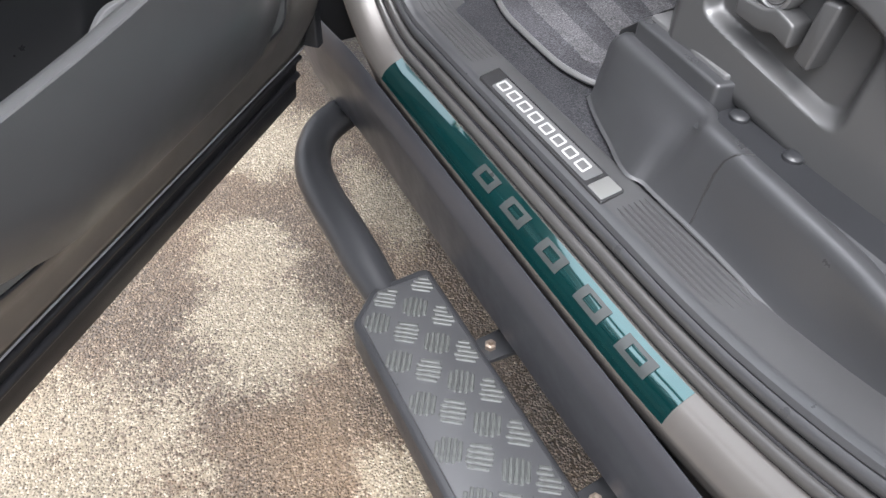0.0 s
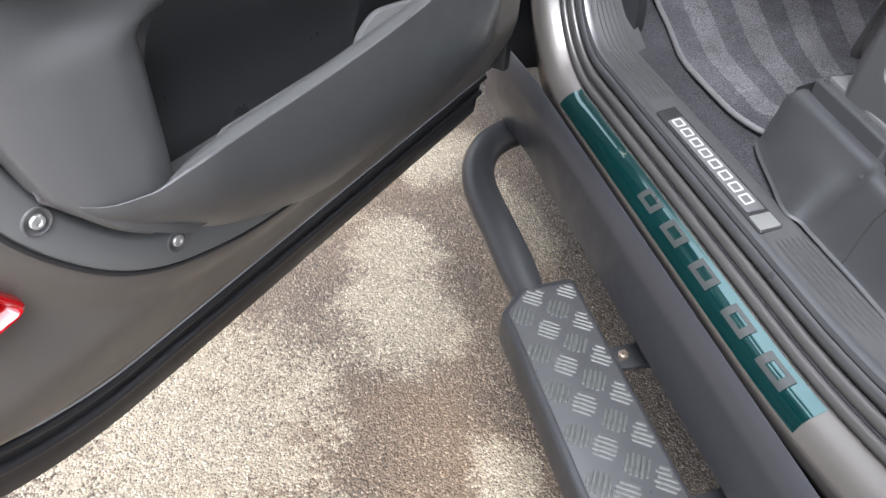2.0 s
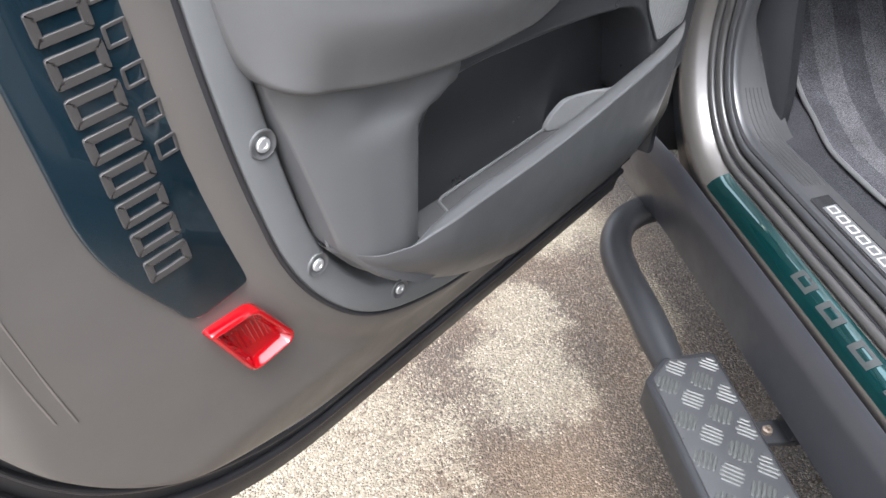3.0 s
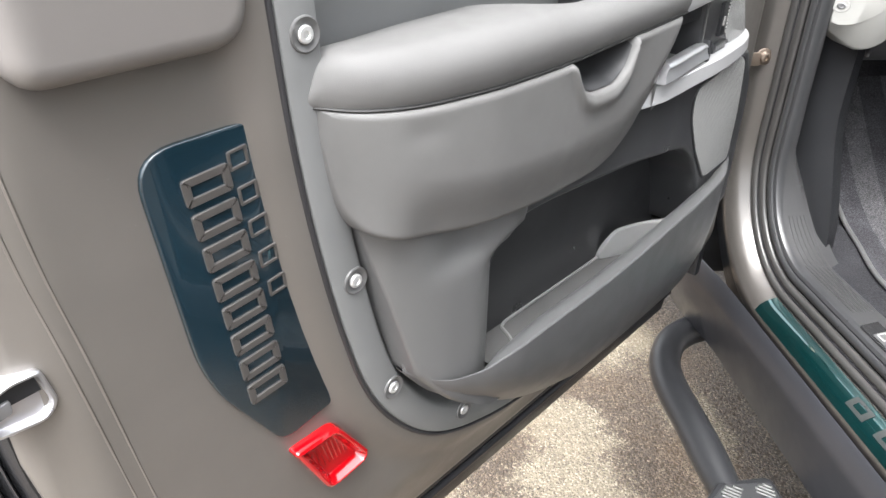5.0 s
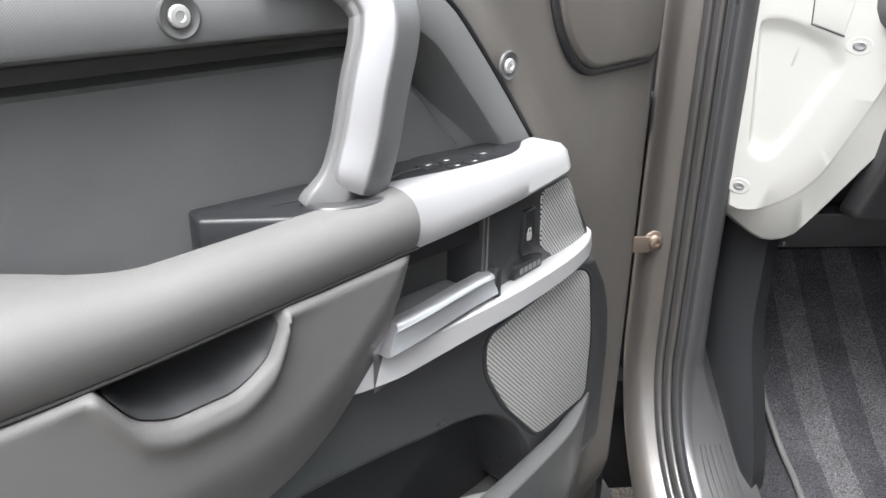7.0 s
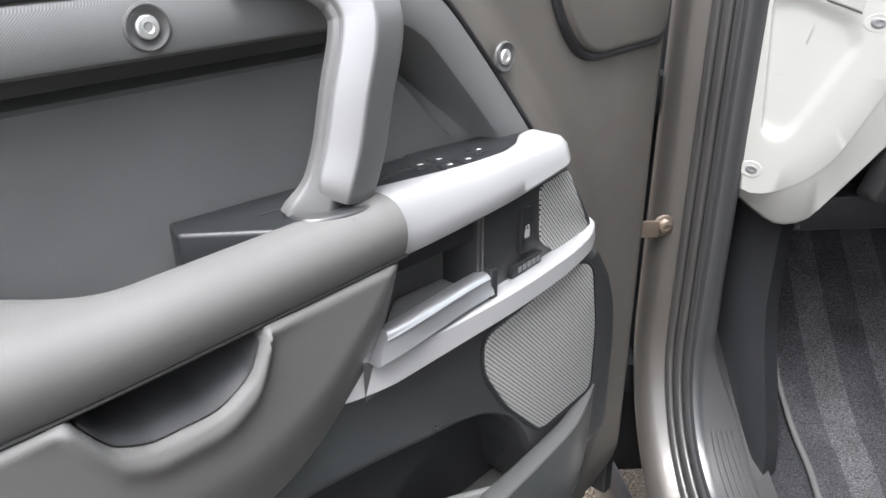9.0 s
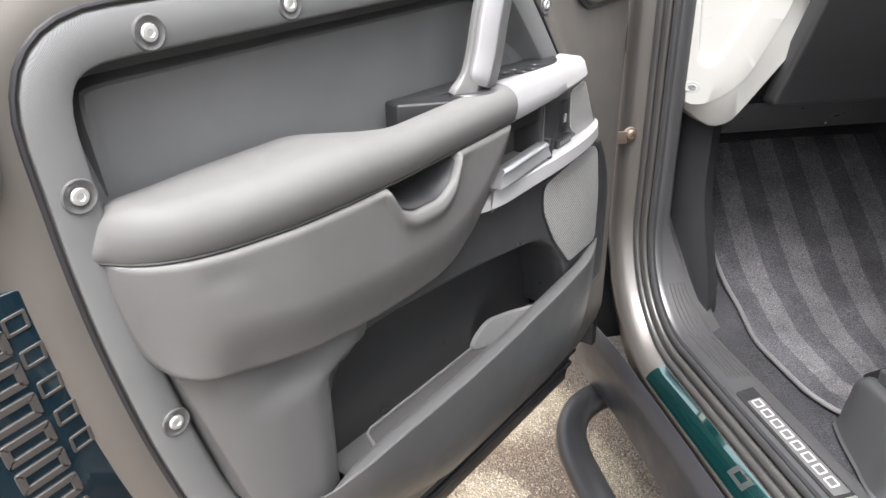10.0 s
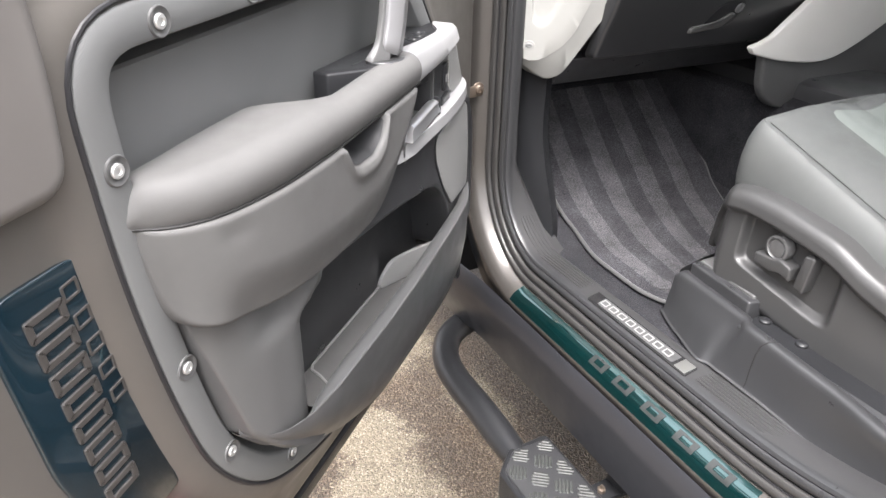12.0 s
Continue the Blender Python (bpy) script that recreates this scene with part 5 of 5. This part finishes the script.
for i in range(41):
    u = 0.515 - (0.515 - 0.2645) * i / 40
    wo = along([(0.515, 0.058), (0.495, 0.0635), (0.40, 0.0615), (0.33, 0.0555), (0.30, 0.052), (0.264, 0.047)], u)
    zt = 1.1085 - 0.003 * smooth(u, 0.490, 0.50) - 0.001 * smooth(-u, -0.33, -0.29)
    zb = along([(0.515, 1.068), (0.48, 1.069), (0.40, 1.074), (0.285, 1.083), (0.279, 1.084)], u)
    bk = along([(0.515, 0.030), (0.40, 0.042), (0.37, 0.041), (0.345, 0.034), (0.315, 0.016), (0.295, 0.010), (0.264, 0.008)], u)
    q = min(1.0, max(0.0, (0.298 - u) / 0.0340))
    wo -= 0.036 * (1 - math.sqrt(1 - q * q))
    zt -= 0.013 * q * q
    e = 1.0
    h = zt - zb
    rows.append([Vector((u, wo - 0.014, zb)), Vector((u, wo - 0.002, zb)), Vector((u, wo, zb + 0.003 * e)), Vector((u, wo - 0.002, zb + 0.4 * h)), Vector((u, wo - 0.005, zb + 0.75 * h)), Vector((u, wo - 0.0085, zt - 0.003 * e)), Vector((u, wo - 0.0125, zt - 0.0005)), Vector((u, min(bk, wo - 0.014), zt)), Vector((u, min(bk, wo - 0.014), zt - 0.02 * e))])
bm, vs = grid(rows)
bm.faces.new(vs[0])
sur = part("silver_surround", bm, SILVER, door, "satin silver upper trim bar", 45)
rows = []
for i in range(61):
    u = 0.556 - (0.556 - 0.212) * i / 60
    wo = along([(0.556, 0.052), (0.535, 0.0605), (0.50, 0.0665), (0.40, 0.067), (0.30, 0.060), (0.25, 0.051), (0.23, 0.043), (0.216, 0.034), (0.212, 0.028)], u)
    zc = along([(0.54, 0.9885), (0.42, 0.9925), (0.30, 0.9955), (0.25, 0.998), (0.225, 1.0005), (0.212, 1.003)], u)
    h = along([(0.54, 0.0105), (0.50, 0.0100), (0.40, 0.0090), (0.25, 0.0078), (0.225, 0.0070), (0.212, 0.0050)], u)
    lean = 0.62 * smooth(u, 0.44, 0.53)
    rows.append([Vector((u - lean * (z - zc + h), w, z)) for w, z in ((wo - 0.03, zc - h), (wo - 0.001, zc - h), (wo, zc - h + 0.001), (wo - 0.0015, zc + h - 0.0012), (wo - 0.0028, zc + h), (wo - 0.03, zc + h))])
bm, vs = grid(rows)
bm.faces.new(vs[0])
bm.faces.new(vs[-1])
part("lower_bar", bm, SILVER, sur, "satin silver lower trim bar", 30)
rows = []
for i in range(31):
    f = i / 30
    wo = 0.0712 - 0.0092 * smooth(f, 0.0, 1.0)
    lo_u, hi_u = 0.524 - (0.524 - 0.399) * f, 0.511 - (0.511 - 0.397) * f
    zb, zt = 1.0025 + 0.003 * f, 1.0215 + 0.001 * f
    def at(k, dw):
        return Vector((lo_u + (hi_u - lo_u) * k, wo + dw, zb + (zt - zb) * k))
    rows.append([at(0.0, -0.02), at(0.0, -0.002), at(0.06, 0.0), at(0.35, -0.0022), at(0.72, -0.0040), at(0.80, -0.0030), at(0.92, -0.0042), at(1.0, -0.007), at(1.03, -0.010), at(1.0, -0.016), at(0.8, -0.018)])
bm, vs = grid(rows)
bm.faces.new(vs[0])
bm.faces.new(vs[-1])
part("release_lever", bm, CHROME, door, "chrome door release lever", 40)
part("lever_pivot", box(0.392, 0.400, 0.040, 0.060, 1.000, 1.026, 0.002), BLACK, door)
lk = part("lock_switch", slab(rounded([(0.353, 1.022), (0.352, 1.060), (0.335, 1.061), (0.336, 1.020)], 0.002, 2), sput, 0.050, 0.0545, 0.001), BLACK, door, "black lock switch")
part("mark", slab(rounded([(0.348, 1.034), (0.348, 1.041), (0.341, 1.041), (0.341, 1.034)], 0.001, 2), sput, 0.0545, 0.0550, 0.0), LETTER_LIGHT, lk)
part("mark", tube([sput(0.3468, 1.041, 0.0547), sput(0.3462, 1.0445, 0.0547), sput(0.3428, 1.0445, 0.0547), sput(0.3422, 1.041, 0.0547)], 0.0006, 5), LETTER_LIGHT, lk)
nm = part("name_tag", slab(rounded([(0.365, 1.003), (0.363, 1.014), (0.318, 1.014), (0.320, 1.003)], 0.002, 2), sput, 0.050, 0.0545, 0.001), BLACK, door, "black tag with plain grey bars")
for k in range(5):
    part("bar", slab([(0.356 - 0.007 * k, 1.006), (0.3565 - 0.007 * k, 1.011), (0.3515 - 0.007 * k, 1.011), (0.351 - 0.007 * k, 1.006)], sput, 0.0545, 0.0550, 0.0), HANDLE, nm)
GR2 = rounded([(0.322, 1.070), (0.276, 1.074), (0.232, 1.008), (0.290, 1.000), (0.318, 1.020)], 0.006, 4)
part("tweeter_grille", slab(GR2, sput, 0.046, 0.0516, 0.0010), GRILLE, door, "small perforated tweeter grille")

# ---- switch pack and grab handle
SW = rounded([(0.612, 0.004), (0.606, -0.018), (0.29, -0.018), (0.29, 0.016), (0.34, 0.036), (0.40, 0.045), (0.56, 0.048)], [0.003, 0.003, 0.004, 0.01, 0.01, 0.01, 0.01], 4)
pack = part("switch_pack", slab(SW, lambda a, b, d: Vector((a, b, d)), 1.05, 1.1040, 0.003), BLACK, door, "black switch pack")
swz = lambda a, b, d: Vector((a, b, d + 0.0005))
for k, (a, b) in enumerate(((0.425, 0.010), (0.405, 0.010), (0.410, 0.026), (0.390, 0.026), (0.365, 0.014))):
    s = part("switch", slab(rounded([(a - 0.009, b - 0.007), (a + 0.009, b - 0.007), (a + 0.009, b + 0.007), (a - 0.009, b + 0.007)], 0.002, 2), swz, 1.10, 1.1046, 0.0008), BLACK, pack)
    part("mark", slab([(a - 0.0022, b - 0.0014), (a + 0.0022, b - 0.0014), (a + 0.0022, b + 0.0014), (a - 0.0022, b + 0.0014)], swz, 1.1045, 1.1049, 0.0), LETTER_LIGHT, s)
part("slot", slab([(0.565, 0.010), (0.535, 0.012), (0.535, 0.015), (0.565, 0.013)], swz, 1.1033, 1.1040, 0.0), LETTER_DARK, pack)
hl = curve([(0.527, 0.038, 1.092), (0.522, 0.043, 1.112), (0.512, 0.0445, 1.140), (0.504, 0.045, 1.172), (0.495, 0.045, 1.203), (0.493, 0.041, 1.222), (0.500, 0.028, 1.238), (0.520, 0.012, 1.246), (0.56, 0.000, 1.245)], 50)


GRIP = rounded([(1.0, -0.8), (1.0, -0.15), (0.40, 1.0), (-0.84, 0.40), (-1.0, 0.10), (-1.0, -0.75), (-0.8, -1.0), (0.8, -1.0)], 0.13, 3)


def grip(half_u, half_w, start, off=0.0, slide=0.0, flare=0.0):
    """A faceted bar along the handle's line from a starting height; it may flare towards its foot."""
    rows = []
    line = [p for p in hl if p.z >= start]
    for i, p in enumerate(line):
        d = (line[min(i + 1, len(line) - 1)] - line[max(i - 1, 0)]).normalized()
        a = Vector((1, 0, 0.0))
        a = (a - d * a.dot(d)).normalized()
        n = d.cross(a).normalized()
        if n.y < 0:
            n = -n
        end = (0.80, 0.93, 0.985)[i] if i < 3 and not flare else 1.0
        wide = 1.0 + flare * (1 - smooth(p.z, start, start + 0.030)) ** 2
        rows.append([p + a * (half_u * wide * ca * end + slide) + n * (half_w * wide * sb * end + off) for ca, sb in GRIP])
    bm, vs = grid(rows, close_v=True)
    bm.faces.new(vs[0])
    bm.faces.new(vs[-1])
    return bm


gh = part("grab_handle", grip(0.0212, 0.0125, 1.1075, 0.0, -0.0020), HANDLE, door, "satin silver grab handle", 26)
part("handle_back", grip(0.0205, 0.0090, 1.098, -0.007, 0.0015, 0.45), PLASTIC, gh, "dark plastic back of the handle", 40)
part("handle_foot", slab(rounded([(0.556, 0.020), (0.556, 0.050), (0.530, 0.060), (0.504, 0.058), (0.500, 0.022)], 0.014, 6), lambda a, b, d: Vector((a, b, d)), 1.085, 1.1080, 0.003), PLASTIC_DARK, gh)

# ---- raised corner pad by the mirror, and the raised panel above the lock
WP = rounded([(0.262, 1.31), (0.232, 1.20), (0.188, 1.154), (0.04, 1.160), (0.03, 1.31)], [0.02, 0.05, 0.03, 0.02, 0.01], 6)
part("mirror_corner", slab(WP, dput, -0.03, -0.004, 0.006), PAINT, door)
ln = [dput(a, b, -0.012) for a, b in inset(WP, -0.003)]
part("corner_gasket", tube(ln + [ln[0]], 0.0045, 8), RUBBER, door)
PP = rounded([(1.108, 1.104), (0.970, 1.108), (0.962, 1.20), (0.985, 1.40), (1.125, 1.40)], [0.020, 0.028, 0.05, 0.02, 0.02], 7)
part("upper_pad", slab(PP, dput, -0.03, 0.008, 0.014, 6), PAD, door, "satin grey raised panel, sky sheen put into its colour", 50)

def sunk(poly, levels):
    """A plate with a sunk middle, from levels of (inset, depth)."""
    bm = bmesh.new()
    rows = [[bm.verts.new(dput(a, b, d)) for a, b in (inset(poly, i) if i else poly)] for i, d in levels]
    n = len(poly)
    for r, s in zip(rows, rows[1:]):
        for i in range(n):
            bm.faces.new((r[i], r[(i + 1) % n], s[(i + 1) % n], s[i]))
    bmesh.ops.triangulate(bm, faces=[bm.faces.new(rows[-1])])
    return bm


# ---- film badge with plain blocks, reflector and latch
BD = rounded([(1.054, 1.054), (0.966, 1.057), (0.923, 0.779), (0.977, 0.770), (1.036, 0.868)], [0.030, 0.014, 0.006, 0.014, 0.04], 7)
badge = part("badge_plate", slab(BD, dput, -0.024, -0.0105, 0.0020), BADGE, door, "gloss petrol-blue badge plate with raised blocks")
for k in range(8):
    f = k / 7
    u, z = 1.008 - 0.030 * f * 0.75, 1.022 - 0.182 * f
    q = rounded([(u + 0.0185, z + 0.0082), (u - 0.0165, z + 0.0118), (u - 0.0185, z - 0.0082), (u + 0.0165, z - 0.0118)], 0.003, 3)
    part("block", hollow(q, 0.0058, dput, -0.012, -0.0086), LETTER_BADGE, badge, "", 12)
for k in range(5):
    f = k / 4
    u, z = 0.983 - 0.018 * f, 1.034 - 0.108 * f
    q = rounded([(u + 0.0085, z + 0.0060), (u - 0.0075, z + 0.0085), (u - 0.0085, z - 0.0060), (u + 0.0075, z - 0.0085)], 0.002, 3)
    part("block", hollow(q, 0.0024, dput, -0.012, -0.0094), LETTER_BADGE, badge, "", 12)
RD = rounded([(0.974, 0.756), (0.925, 0.757), (0.889, 0.700), (0.895, 0.690), (0.940, 0.684)], [0.006, 0.012, 0.005, 0.006, 0.012], 5)
lens = part("reflector", sunk(RD, ((0.0, -0.03), (0.0, -0.006), (0.0012, -0.0028), (0.0035, -0.0014), (0.0050, -0.0020), (0.0092, -0.0112), (0.0105, -0.0121), (0.0125, -0.0123))), RED, door, "red moulded reflector lens")
for k in range(9):
    a = 0.916 + 0.0048 * k
    part("rib", tube([dput(a - 0.003, 0.710, -0.0122), dput(a + 0.003, 0.736, -0.0122)], 0.0009, 5), RED, lens)
LA = rounded([(1.166, 0.934), (1.150, 0.940), (1.132, 0.940), (1.127, 0.912), (1.136, 0.902), (1.166, 0.904)], [0.004, 0.004, 0.005, 0.006, 0.006, 0.004], 4)
latch = part("latch", rim(LA, dput, [(0.0, -0.05), (0.0, -0.0160), (0.0012, -0.0145), (0.0028, -0.0145), (0.0042, -0.0195), (0.0048, -0.0200)]), CHROME, door, "chrome-rimmed door latch in its recess")
part("latch_slot", slab([(1.160, 0.933), (1.136, 0.935), (1.134, 0.923), (1.160, 0.921)], dput, -0.03, -0.0194, 0.0), BLACK, latch)
part("claw", slab(rounded([(1.162, 0.925), (1.152, 0.927), (1.152, 0.917), (1.162, 0.915)], 0.002, 2), dput, -0.03, -0.0170, 0.001), HANDLE, latch)

# two faint marks where the seal bears on the paint
for pts in (((1.094, 0.755), (1.102, 0.809), (1.118, 0.94), (1.127, 1.01), (1.1345, 1.105), (1.139, 1.20)), ((1.081, 0.745), (1.089, 0.798), (1.105, 0.927), (1.116, 1.009), (1.123, 1.104), (1.1275, 1.20))):
    line = curve([(u, 0.0, z) for u, z in pts], 60)
    part("seal_mark", tube([Vector((p.x, shell_w(p.x, p.z) - 0.0006 - 0.0002 * math.sin(40 * p.z), p.z)) for p in line], 0.0013, 6), MARK, door)
